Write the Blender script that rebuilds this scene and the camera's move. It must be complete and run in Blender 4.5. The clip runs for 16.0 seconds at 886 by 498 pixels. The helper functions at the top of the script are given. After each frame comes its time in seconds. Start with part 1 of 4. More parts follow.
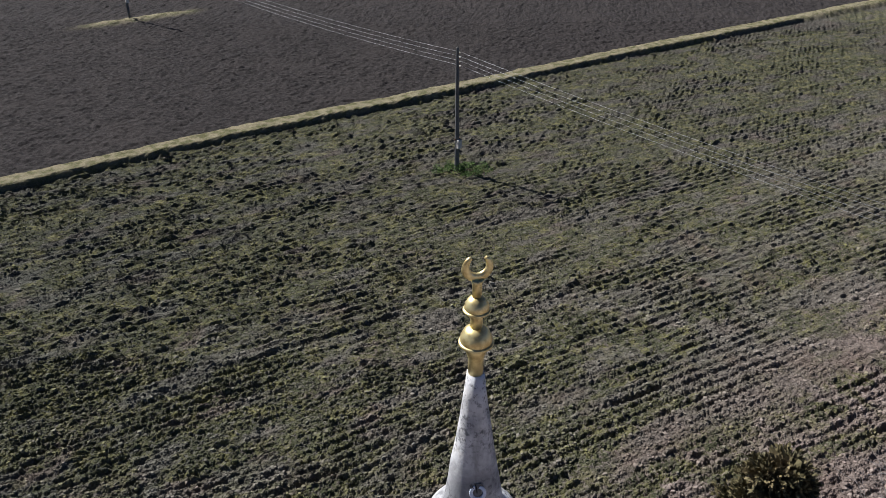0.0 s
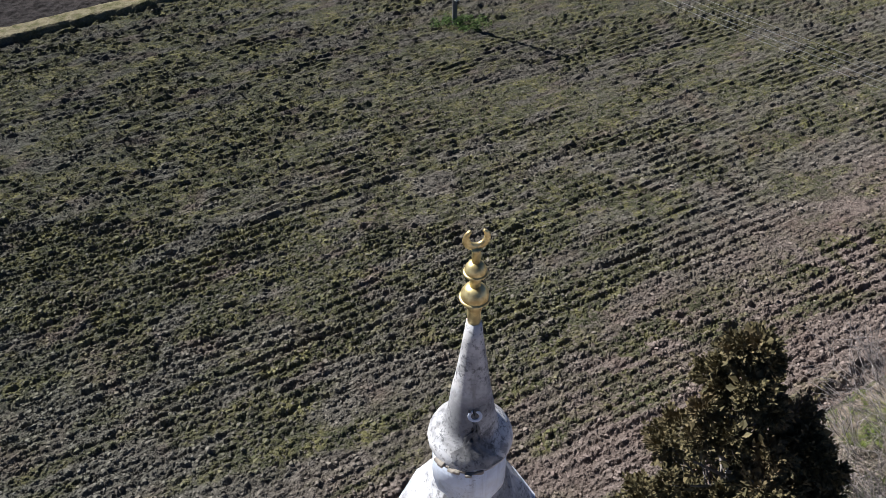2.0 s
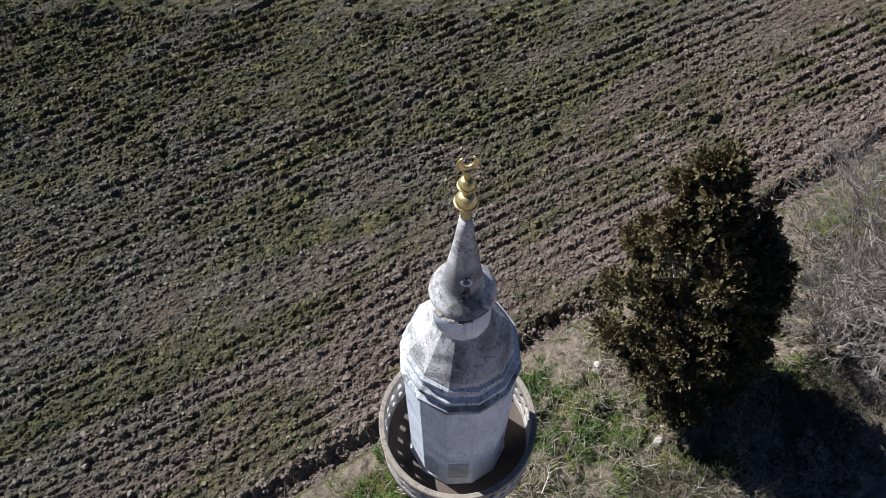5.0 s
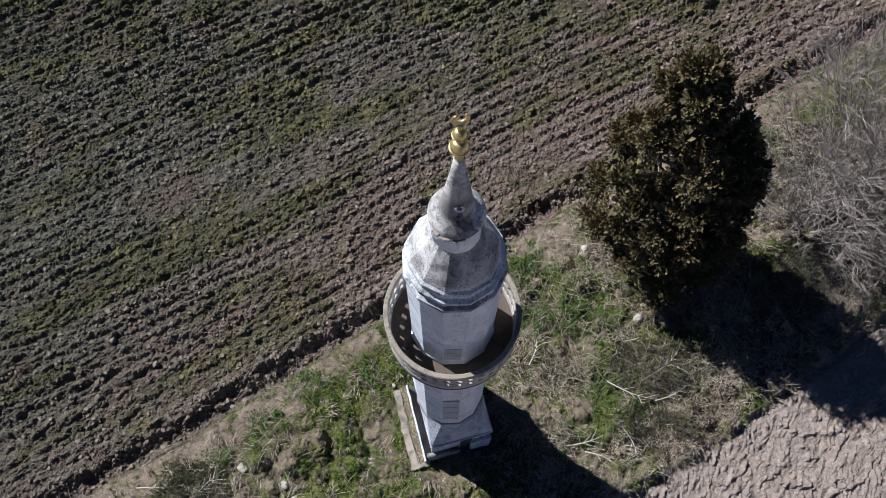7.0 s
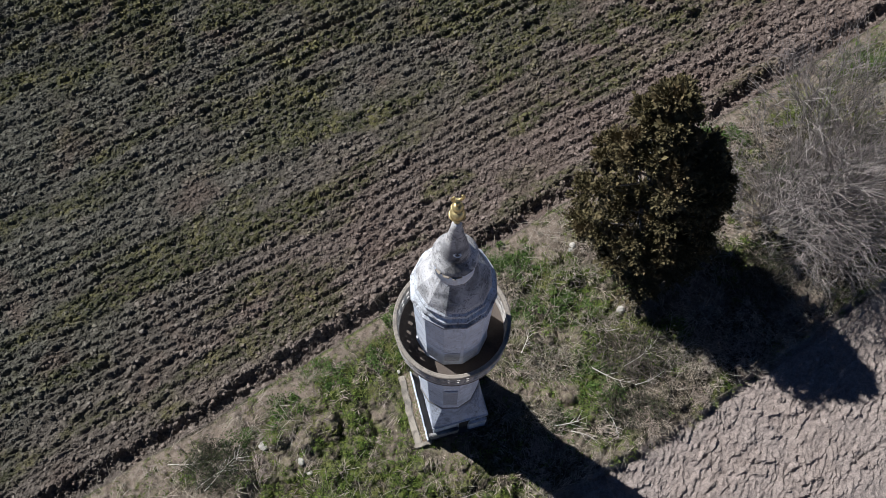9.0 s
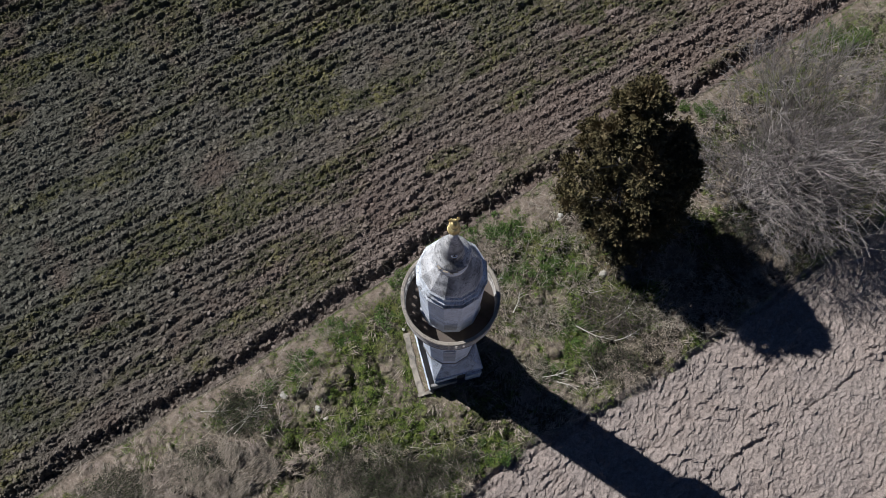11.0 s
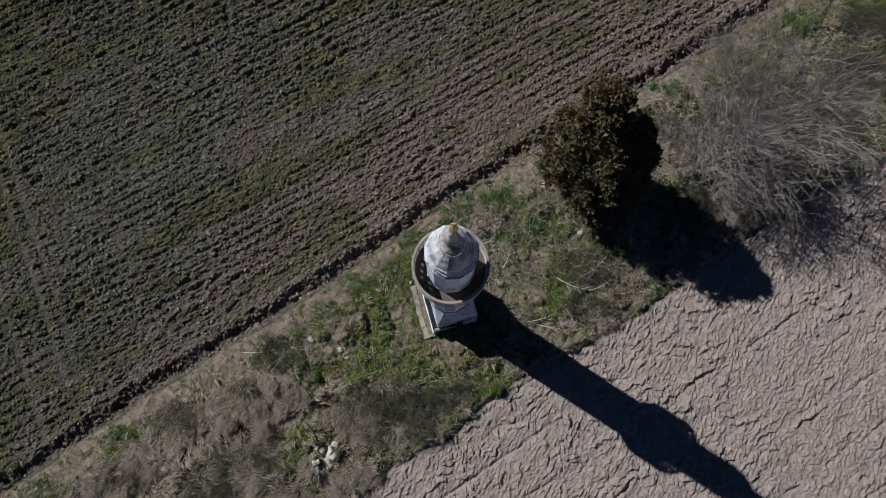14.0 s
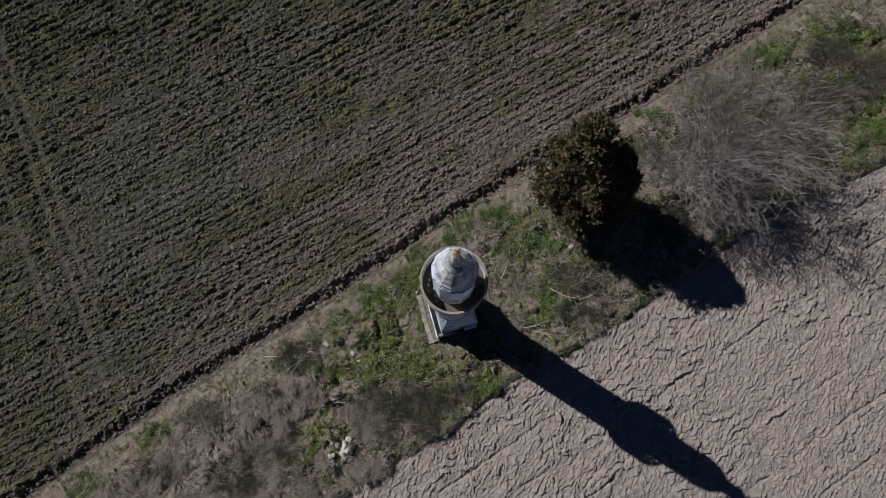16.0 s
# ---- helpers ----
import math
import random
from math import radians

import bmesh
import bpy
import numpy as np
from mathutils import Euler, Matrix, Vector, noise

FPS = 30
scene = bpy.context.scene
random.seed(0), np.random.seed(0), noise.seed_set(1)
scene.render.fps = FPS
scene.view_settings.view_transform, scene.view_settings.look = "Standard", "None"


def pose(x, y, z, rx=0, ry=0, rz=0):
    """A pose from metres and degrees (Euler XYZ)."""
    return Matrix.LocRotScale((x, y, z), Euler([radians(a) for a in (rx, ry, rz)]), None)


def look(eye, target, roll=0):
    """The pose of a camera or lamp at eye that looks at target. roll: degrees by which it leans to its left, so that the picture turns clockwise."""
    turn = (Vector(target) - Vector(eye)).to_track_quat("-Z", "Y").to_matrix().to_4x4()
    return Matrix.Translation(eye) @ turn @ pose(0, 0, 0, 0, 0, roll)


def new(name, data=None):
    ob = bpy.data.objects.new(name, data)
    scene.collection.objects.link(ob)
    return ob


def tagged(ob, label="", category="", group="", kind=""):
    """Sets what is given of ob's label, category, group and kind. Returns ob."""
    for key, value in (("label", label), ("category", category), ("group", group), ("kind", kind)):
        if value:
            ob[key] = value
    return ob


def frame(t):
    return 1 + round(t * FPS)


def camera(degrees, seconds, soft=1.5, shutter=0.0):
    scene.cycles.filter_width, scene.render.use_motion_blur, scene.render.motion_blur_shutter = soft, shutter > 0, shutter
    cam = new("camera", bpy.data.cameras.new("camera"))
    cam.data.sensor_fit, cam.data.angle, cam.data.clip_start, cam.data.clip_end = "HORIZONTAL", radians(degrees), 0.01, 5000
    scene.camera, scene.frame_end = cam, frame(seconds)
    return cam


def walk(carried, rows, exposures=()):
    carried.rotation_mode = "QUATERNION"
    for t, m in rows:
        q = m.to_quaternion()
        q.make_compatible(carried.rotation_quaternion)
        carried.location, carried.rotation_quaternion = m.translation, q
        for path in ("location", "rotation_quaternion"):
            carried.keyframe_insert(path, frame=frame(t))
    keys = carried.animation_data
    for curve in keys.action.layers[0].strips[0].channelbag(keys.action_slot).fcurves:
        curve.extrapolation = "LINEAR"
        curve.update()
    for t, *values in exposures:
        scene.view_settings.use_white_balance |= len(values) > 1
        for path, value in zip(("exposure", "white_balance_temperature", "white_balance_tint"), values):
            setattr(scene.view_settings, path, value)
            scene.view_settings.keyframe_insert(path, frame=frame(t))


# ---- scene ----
cam = camera(59.5, 16.0, soft=0.75)

PATH = [  # seconds, eye x, y, z, heading (clockwise), tilt down, lean, in degrees
    (0.0, -0.163, -4.639, 22.619, -0.974, 30.003, -0.343),
    (0.5, -0.177, -4.639, 22.903, -0.937, 32.781, -0.317),
    (1.0, -0.192, -4.613, 23.179, -0.857, 35.722, -0.199),
    (1.5, -0.190, -4.588, 23.444, -0.804, 38.478, -0.254),
    (2.0, -0.203, -4.588, 23.736, -0.758, 41.467, -0.238),
    (2.5, -0.209, -4.591, 24.026, -0.675, 44.235, -0.196),
    (3.0, -0.206, -4.593, 24.341, -0.624, 47.220, -0.189),
    (3.5, -0.210, -4.567, 24.654, -0.556, 50.061, -0.273),
    (4.0, -0.210, -4.546, 24.995, -0.481, 53.094, -0.200),
    (4.5, -0.213, -4.553, 25.346, -0.369, 55.907, -0.181),
    (5.2, -0.215, -4.539, 25.883, -0.367, 60.131, -0.410),
    (6.25, -0.205, -4.540, 26.710, -0.180, 66.100, -0.120),
    (7.3, -0.193, -4.539, 27.771, 0.010, 69.244, 0.080),
    (8.0, -0.188, -4.464, 28.747, 0.024, 69.519, -0.026),
    (8.5, -0.213, -4.438, 29.495, 0.128, 70.228, 0.069),
    (9.2, -0.240, -4.357, 30.621, 0.281, 71.434, 0.160),
    (11.3, -0.231, -4.206, 34.386, 0.250, 76.111, 0.071),
    (12.0, -0.256, -4.209, 35.799, 0.427, 77.487, 0.015),
    (12.5, -0.279, -4.196, 36.798, 0.708, 78.424, 0.208),
    (13.0, -0.274, -4.147, 37.817, 0.776, 79.452, 0.122),
    (13.5, -0.283, -4.087, 38.791, 0.818, 80.302, 0.091),
    (14.0, -0.333, -4.022, 39.801, 0.780, 80.484, 0.046),
    (14.5, -0.392, -3.977, 40.808, 0.783, 80.504, 0.007),
    (15.0, -0.449, -3.984, 41.844, 0.742, 80.466, 0.004),
    (15.5, -0.486, -4.015, 42.843, 0.742, 80.429, -0.037),
    (16.0, -0.501, -4.058, 43.863, 0.744, 80.358, -0.085),
]


def flown(x, y, z, heading, tilt, lean):
    a, p = radians(heading), radians(tilt)
    way = Vector((math.sin(a) * math.cos(p), math.cos(a) * math.cos(p), -math.sin(p)))
    return look((x, y, z), Vector((x, y, z)) + way, lean)


EXPOSURES = [(0.0, 0.92), (1.0, 0.98), (2.0, 1.01), (3.5, 1.02), (5.2, 0.73), (7.3, 0.59), (9.2, 0.46), (11.3, 0.23), (12.5, 0.13), (14.0, -0.04), (16.0, -0.15)]
walk(cam, [(row[0], flown(*row[1:])) for row in PATH], [(t, stops + 0.03, 5570, 11.6) for t, stops in EXPOSURES])

# ---- light: a clear day, the sun behind the tower to the upper left ----
SUN_UP, SUN_TO = 43.0, Vector((0.829, -0.559, 0.0))  # height in degrees, the way the shadows fall
world = bpy.data.worlds.new("sky")
scene.world = world
world.use_nodes = True
wn = world.node_tree.nodes
sky = wn.new("ShaderNodeTexSky")
sky.sky_type, sky.sun_disc = "NISHITA", False
sky.sun_elevation = radians(SUN_UP)
sky.sun_rotation = math.atan2(-SUN_TO.x, -SUN_TO.y)
wn["Background"].inputs["Strength"].default_value = 0.034
sky.air_density, sky.dust_density, sky.ozone_density, sky.altitude = 0.45, 0.06, 5.0, 900
world.node_tree.links.new(sky.outputs[0], wn["Background"].inputs["Color"])
lamp = bpy.data.lights.new("sun", "SUN")
lamp.energy, lamp.angle, lamp.color = 5.0, radians(0.53), (1.0, 0.91, 0.775)
sun = new("sun", lamp)
drop = Vector((SUN_TO.x, SUN_TO.y, -math.tan(radians(SUN_UP))))
sun.matrix_world = look((-40, 27, 45), Vector((-40, 27, 45)) + drop)


# ---- materials ----
class Mat:
    """A small builder for node materials in world-sized coordinates."""

    def __init__(self, name, rough=0.9, metal=0.0):
        self.m = bpy.data.materials.new(name)
        self.m.use_nodes = True
        self.n, self.l = self.m.node_tree.nodes, self.m.node_tree.links
        self.b = self.n["Principled BSDF"]
        self.b.inputs["Roughness"].default_value = rough
        self.b.inputs["Metallic"].default_value = metal
        self.b.inputs["Specular IOR Level"].default_value = 0.25
        self.pos = self.n.new("ShaderNodeNewGeometry").outputs["Position"]

    def put(self, value, socket):
        if isinstance(value, (int, float)):
            socket.default_value = value
        elif isinstance(value, tuple):
            socket.default_value = (*value, 1.0)[:4]
        else:
            self.l.new(value, socket)

    def noise(self, scale, detail=4.0, rough=0.55, stretch=None, warp=0.0):
        t = self.n.new("ShaderNodeTexNoise")
        t.inputs["Scale"].default_value, t.inputs["Detail"].default_value = scale, detail
        t.inputs["Roughness"].default_value, t.inputs["Distortion"].default_value = rough, warp
        src = self.pos
        if stretch:
            mp = self.n.new("ShaderNodeMapping")
            mp.inputs["Rotation"].default_value = (0, 0, radians(stretch[3]) if len(stretch) > 3 else 0)
            mp.inputs["Scale"].default_value = stretch[:3]
            self.l.new(src, mp.inputs[0])
            src = mp.outputs[0]
        self.l.new(src, t.inputs["Vector"])
        return t.outputs["Fac"]

    def cells(self, scale, out="Color"):
        t = self.n.new("ShaderNodeTexVoronoi")
        t.inputs["Scale"].default_value = scale
        self.l.new(self.pos, t.inputs["Vector"])
        return t.outputs[out]

    def ramp(self, fac, lo, hi, a=0.0, b=1.0):
        r = self.n.new("ShaderNodeMapRange")
        r.interpolation_type = "SMOOTHSTEP"
        for k, v in zip(("From Min", "From Max", "To Min", "To Max"), (lo, hi, a, b)):
            r.inputs[k].default_value = v
        self.l.new(fac, r.inputs["Value"])
        return r.outputs[0]

    def mix(self, fac, a, b, mode="MIX"):
        x = self.n.new("ShaderNodeMix")
        x.data_type, x.blend_type = "RGBA", mode
        self.put(fac, x.inputs["Factor"])
        self.put(a, x.inputs[6])
        self.put(b, x.inputs[7])
        return x.outputs[2]

    def math(self, op, a, b):
        x = self.n.new("ShaderNodeMath")
        x.operation, x.use_clamp = op, True
        self.put(a, x.inputs[0])
        self.put(b, x.inputs[1])
        return x.outputs[0]

    def attr(self, name):
        x = self.n.new("ShaderNodeAttribute")
        x.attribute_name = name
        return x.outputs["Fac"]

    def island(self):
        return self.n.new("ShaderNodeNewGeometry").outputs["Random Per Island"]

    def single(self):
        return self.n.new("ShaderNodeObjectInfo").outputs["Random"]

    def colour(self, c):
        self.put(c, self.b.inputs["Base Color"])
        return self

    def bump(self, height, strength=0.5, distance=0.02):
        x = self.n.new("ShaderNodeBump")
        x.inputs["Strength"].default_value, x.inputs["Distance"].default_value = strength, distance
        self.l.new(height, x.inputs["Height"])
        if self.b.inputs["Normal"].is_linked:
            self.l.new(self.b.inputs["Normal"].links[0].from_socket, x.inputs["Normal"])
        self.l.new(x.outputs[0], self.b.inputs["Normal"])
        return self


def earth_colour(m, mid):
    """Dark tilled earth, browner and drier to one side, greener where young weeds have come up."""
    damp = m.mix(m.ramp(mid, 0.3, 0.7), (0.092, 0.092, 0.074), (0.172, 0.169, 0.137))
    dry = m.mix(m.ramp(mid, 0.3, 0.7), (0.168, 0.133, 0.114), (0.285, 0.230, 0.198))
    earth = m.mix(m.attr("dry"), damp, dry)
    earth = m.mix(m.ramp(m.noise(0.4, 3), 0.48, 0.7, 0, 0.55), earth, (0.180, 0.130, 0.106))
    # darker far out: painted shade for clod relief that the coarse grid lacks
    earth = m.mix(m.math("MULTIPLY", m.attr("far_shade"), 0.48), earth, (0.046, 0.046, 0.039))
    speck = m.ramp(m.noise(5.0, 5, 0.6), 0.33, 0.54)
    leaf = m.mix(m.ramp(m.noise(1.1, 2), 0.40, 0.75), (0.075, 0.080, 0.040), (0.190, 0.178, 0.072))
    return m.mix(m.math("MULTIPLY", speck, m.math("MULTIPLY", m.attr("weed"), 0.95)), earth, leaf)


def ground_material():
    m = Mat("tilled_earth", 0.95)
    fine, mid, big = m.noise(22, 6, 0.65), m.noise(3.2, 4), m.noise(0.16, 3)
    m.b.inputs["Specular IOR Level"].default_value = 0.06
    field = earth_colour(m, mid)
    field = m.mix(m.math("MULTIPLY", m.attr("track"), 0.40), field, (0.155, 0.130, 0.112))
    # pale, dry, harrowed soil
    pale = m.mix(m.ramp(mid, 0.3, 0.7), (0.345, 0.289, 0.256), (0.470, 0.398, 0.355))
    pale = m.mix(m.ramp(m.noise(0.35, 3), 0.4, 0.65, 0, 0.7), pale, (0.40, 0.346, 0.315))
    # the uncut verge: dead grass litter and moss
    litter = m.mix(m.ramp(m.noise(9, 5, 0.65), 0.38, 0.62), (0.030, 0.026, 0.019), (0.25, 0.208, 0.16))
    # near-black patches paint the shadowed gaps between stalks into the litter
    litter = m.mix(m.ramp(m.noise(2.6, 4, 0.6), 0.48, 0.60, 0.0, 0.5), litter, (0.040, 0.035, 0.024))
    moss = m.mix(m.ramp(m.noise(5, 5, 0.65), 0.42, 0.60), (0.030, 0.046, 0.010), (0.160, 0.195, 0.042))
    verge = m.mix(m.math("MULTIPLY", m.attr("green"), m.ramp(m.noise(2.2, 5, 0.6), 0.36, 0.56)), litter, moss)
    bare = m.mix(m.ramp(mid, 0.3, 0.7), (0.25, 0.200, 0.158), (0.40, 0.330, 0.262))
    verge = m.mix(m.math("MULTIPLY", m.attr("bare"), m.ramp(m.noise(2.6, 5), 0.30, 0.52)), verge, bare)
    # the far field, drier and greyer
    far = m.mix(m.ramp(mid, 0.3, 0.7), (0.018, 0.0162, 0.0158), (0.054, 0.047, 0.0445))
    far = m.mix(m.ramp(big, 0.45, 0.7, 0, 0.5), far, (0.050, 0.043, 0.040))
    c = m.mix(m.attr("soil"), verge, pale)
    c = m.mix(m.attr("field"), c, field)
    c = m.mix(m.attr("far"), c, far)
    c = m.mix(m.attr("bank"), c, m.mix(m.ramp(m.noise(1.5, 4), 0.35, 0.6), (0.15, 0.145, 0.065), (0.32, 0.28, 0.175)))
    c = m.mix(m.ramp(fine, 0.36, 0.66, 0.0, 0.60), c, m.mix(0.55, c, (0.02, 0.018, 0.016)))
    grain = m.n.new("ShaderNodeSeparateColor")
    m.l.new(m.cells(10.0), grain.inputs[0])
    c = m.mix(m.math("MULTIPLY", grain.outputs[0], 0.42), c, m.mix(0.6, c, (0.015, 0.013, 0.012)))
    c = m.mix(m.math("MULTIPLY", m.ramp(grain.outputs[1], 0.82, 1.0), m.math("SUBTRACT", 0.18, m.math("MULTIPLY", m.attr("far"), 0.16))), c, (0.32, 0.28, 0.245))
    m.colour(c)
    lumps = m.n.new("ShaderNodeTexVoronoi")
    lumps.feature, lumps.inputs["Scale"].default_value, lumps.inputs["Smoothness"].default_value = "SMOOTH_F1", 7.5, 0.35
    m.l.new(m.pos, lumps.inputs["Vector"])
    crumbs = m.math("MULTIPLY", m.math("SUBTRACT", 1.0, lumps.outputs["Distance"]), m.math("ADD", m.attr("field"), m.math("ADD", 0.2, m.math("MULTIPLY", m.attr("soil"), 0.15))))
    grit = m.math("SUBTRACT", 1.0, m.cells(15.0, "Distance"))
    m.bump(crumbs, 1.0, 0.09).bump(m.math("MULTIPLY", grit, m.math("ADD", 0.25, m.attr("field"))), 1.0, 0.045).bump(m.noise(11, 5, 0.7), 0.7, 0.05).bump(fine, 0.9, 0.04)
    return m.m


def plaster_material(name, light, dark, cover, drip, mould=0.0):
    """Old lime plaster: patches of grime, flaking, fine dark lichen and rain streaks."""
    m = Mat(name, 0.88)
    base = m.mix(m.ramp(m.noise(1.6, 5), 0.3, 0.7), light, tuple(v * 0.80 for v in light))
    base = m.mix(m.ramp(m.noise(7, 5, 0.65), 0.42, 0.68, 0, 0.55), base, tuple(v * k for v, k in zip(light, (0.80, 0.77, 0.72))))
    stain = m.ramp(m.noise(1.5, 6, 0.62, None, 0.4), cover - 0.03, cover + 0.26)
    c = m.mix(stain, base, dark)
    lichen = m.ramp(m.noise(24, 6, 0.72), 0.50, 0.62)
    spread = m.ramp(m.noise(1.7, 4, 0.6, None, 0.8), 0.56 - 0.22 * mould, 0.66 - 0.12 * mould)
    c = m.mix(m.math("MULTIPLY", lichen, spread), c, m.mix(0.42 + 0.28 * mould, c, (0.045, 0.045, 0.048)))
    crust = m.math("MULTIPLY", m.ramp(m.noise(5.5, 7, 0.72, None, 0.7), 0.50, 0.60), m.ramp(m.noise(2.6, 3), 0.46, 0.60, 0, mould))
    c = m.mix(crust, c, m.mix(0.66, c, (0.06, 0.06, 0.064)))
    streak = m.ramp(m.noise(1.0, 4, 0.6, (9.0, 9.0, 0.7)), 0.52, 0.74)
    c = m.mix(m.math("MULTIPLY", streak, drip), c, (0.16, 0.15, 0.14))
    rust = m.ramp(m.noise(1.3, 4, 0.6), 0.64, 0.76, 0, 0.5)
    c = m.mix(rust, c, (0.40, 0.29, 0.17))
    m.colour(c)
    m.bump(m.noise(5, 5), 0.40, 0.03).bump(m.noise(45, 4), 0.35, 0.008)
    return m.m


def foliage(name, a, b, third=None, rough=0.75):
    m = Mat(name, rough)
    c = m.mix(m.island(), a, b)
    if third:
        c = m.mix(m.ramp(m.noise(0.9, 3), 0.48, 0.66), c, third)
    c = m.mix(m.ramp(m.noise(14, 3), 0.3, 0.7, 0, 0.4), c, m.mix(0.5, c, (0.02, 0.02, 0.01)))
    return m.colour(c).m


GROUND = ground_material()
# the blue cast of skylight on the shaded drum is mixed into this white
WHITEWASH = plaster_material("whitewash", (0.78, 0.84, 0.94), (0.47, 0.52, 0.62), 0.53, 0.28, 0.35)
PARAPET_COAT = plaster_material("dirty_parapet_plaster", (0.58, 0.555, 0.52), (0.27, 0.25, 0.225), 0.47, 0.6, 0.8)
WEATHERED = plaster_material("weathered_plaster", (0.70, 0.70, 0.71), (0.21, 0.213, 0.22), 0.40, 0.45, 1.0)
SPIRE_COAT = plaster_material("spire_plaster", (0.68, 0.675, 0.675), (0.20, 0.20, 0.205), 0.42, 0.6, 0.9)
DARK_COAT = plaster_material("dark_plaster", (0.40, 0.395, 0.385), (0.08, 0.08, 0.082), 0.43, 0.3, 1.0)
# limewash of the base, with the blue-grey shade of its front put into the colour
SHADE_COAT = plaster_material("shade_greyed_limewash", (0.60, 0.65, 0.74), (0.20, 0.215, 0.25), 0.48, 0.6, 0.5)
# dark stain, together with the ledges' shadows painted into the colour
CORNICE_COAT = plaster_material("stained_shadowed_cornice", (0.68, 0.72, 0.78), (0.11, 0.115, 0.125), 0.43, 0.7, 1.0)
PATCH = plaster_material("repair_plaster", (0.56, 0.59, 0.64), (0.32, 0.335, 0.36), 0.48, 0.3, 0.4)
CEMENT = plaster_material("grey_cement", (0.27, 0.265, 0.26), (0.20, 0.19, 0.18), 0.52, 0.3)
FLOOR_COAT = plaster_material("sandy_screed", (0.33, 0.295, 0.25), (0.17, 0.155, 0.13), 0.50, 0.0, 0.6)
DARKSTONE = plaster_material("sooty_stone", (0.13, 0.12, 0.11), (0.06, 0.055, 0.05), 0.5, 0.3)
# darker than the screed itself: shade inside the parapet is put into the colour
DECK = plaster_material("shade_darkened_deck", (0.135, 0.112, 0.096), (0.060, 0.050, 0.043), 0.44, 0.0, 0.4)
bed = Mat("bed_soil", 0.95)
bed.colour(bed.mix(bed.ramp(bed.noise(9, 5, 0.65), 0.4, 0.62), (0.15, 0.115, 0.080), bed.mix(bed.ramp(bed.noise(14, 4), 0.45, 0.6), (0.30, 0.25, 0.19), (0.09, 0.11, 0.035))))
BEDSOIL = bed.bump(bed.noise(18, 5, 0.7), 1.0, 0.05).m
OLDSTONE = plaster_material("old_stone", (0.34, 0.305, 0.255), (0.16, 0.145, 0.12), 0.48, 0.3, 0.5)

gilt = Mat("gilded_metal", 0.42, 0.75)
gilt.colour(gilt.mix(gilt.ramp(gilt.noise(14, 5), 0.40, 0.68), (0.70, 0.58, 0.28), (0.45, 0.34, 0.14)))
gilt.bump(gilt.noise(25, 3), 0.2, 0.006)
GILT = gilt.m
rusty = Mat("bare_iron", 0.7, 0.4)
IRON = rusty.colour(rusty.mix(rusty.noise(20), (0.05, 0.035, 0.025), (0.16, 0.09, 0.05))).m
conc = Mat("pole_concrete", 0.9)
CONCRETE = conc.colour(conc.mix(conc.noise(6, 5), (0.085, 0.082, 0.076), (0.16, 0.155, 0.145))).m
stone = Mat("pale_limestone", 0.9)
stone.colour(stone.mix(stone.noise(7, 5), stone.mix(stone.single(), (0.50, 0.48, 0.43), (0.72, 0.69, 0.62)), (0.34, 0.32, 0.285)))
STONE = stone.bump(stone.noise(11, 5), 0.6, 0.03).m
wire = Mat("aluminium_wire", 0.45, 0.7)
WIRE = wire.colour((0.30, 0.30, 0.31)).m
dark = Mat("unlit_gap", 0.95)
GAP = dark.colour(dark.mix(dark.noise(5), (0.03, 0.028, 0.026), (0.06, 0.055, 0.05))).m

DRY = foliage("dead_grass", (0.14, 0.114, 0.088), (0.49, 0.42, 0.335), (0.34, 0.275, 0.235))
HAY = foliage("combed_hay", (0.10, 0.084, 0.064), (0.37, 0.316, 0.25), (0.25, 0.208, 0.17))
STRAW = foliage("bleached_stalk", (0.20, 0.17, 0.135), (0.52, 0.47, 0.38))
GREEN = foliage("young_grass", (0.045, 0.085, 0.012), (0.185, 0.245, 0.042), (0.19, 0.19, 0.06))
WEED = foliage("weed_leaf", (0.034, 0.074, 0.014), (0.135, 0.205, 0.048))
NEEDLE = foliage("juniper_scale", (0.050, 0.045, 0.020), (0.170, 0.140, 0.066), (0.155, 0.120, 0.061))
TWIG = foliage("grey_twig", (0.075, 0.066, 0.062), (0.38, 0.338, 0.315))
THORN = foliage("brown_thorn", (0.045, 0.038, 0.031), (0.20, 0.17, 0.145), (0.11, 0.093, 0.068))
BARK = foliage("grey_bark", (0.18, 0.162, 0.145), (0.34, 0.31, 0.28))
BUSH = foliage("dull_leaf", (0.020, 0.032, 0.011), (0.075, 0.098, 0.036), (0.080, 0.085, 0.046))


# ---- mesh helpers ----
def put_mesh(name, verts, faces, mat, smooth=False):
    """A mesh from arrays: verts (n, 3), faces (m, 3 or 4)."""
    verts, faces = np.asarray(verts, np.float32), np.asarray(faces, np.int32)
    me = bpy.data.meshes.new(name)
    k = faces.shape[1]
    me.vertices.add(len(verts))
    me.vertices.foreach_set("co", verts.ravel())
    me.loops.add(faces.size)
    me.loops.foreach_set("vertex_index", faces.ravel())
    me.polygons.add(len(faces))
    me.polygons.foreach_set("loop_start", np.arange(0, faces.size, k, dtype=np.int32))
    me.polygons.foreach_set("use_smooth", np.full(len(faces), smooth))
    me.update(calc_edges=True)
    me.materials.append(mat)
    return me


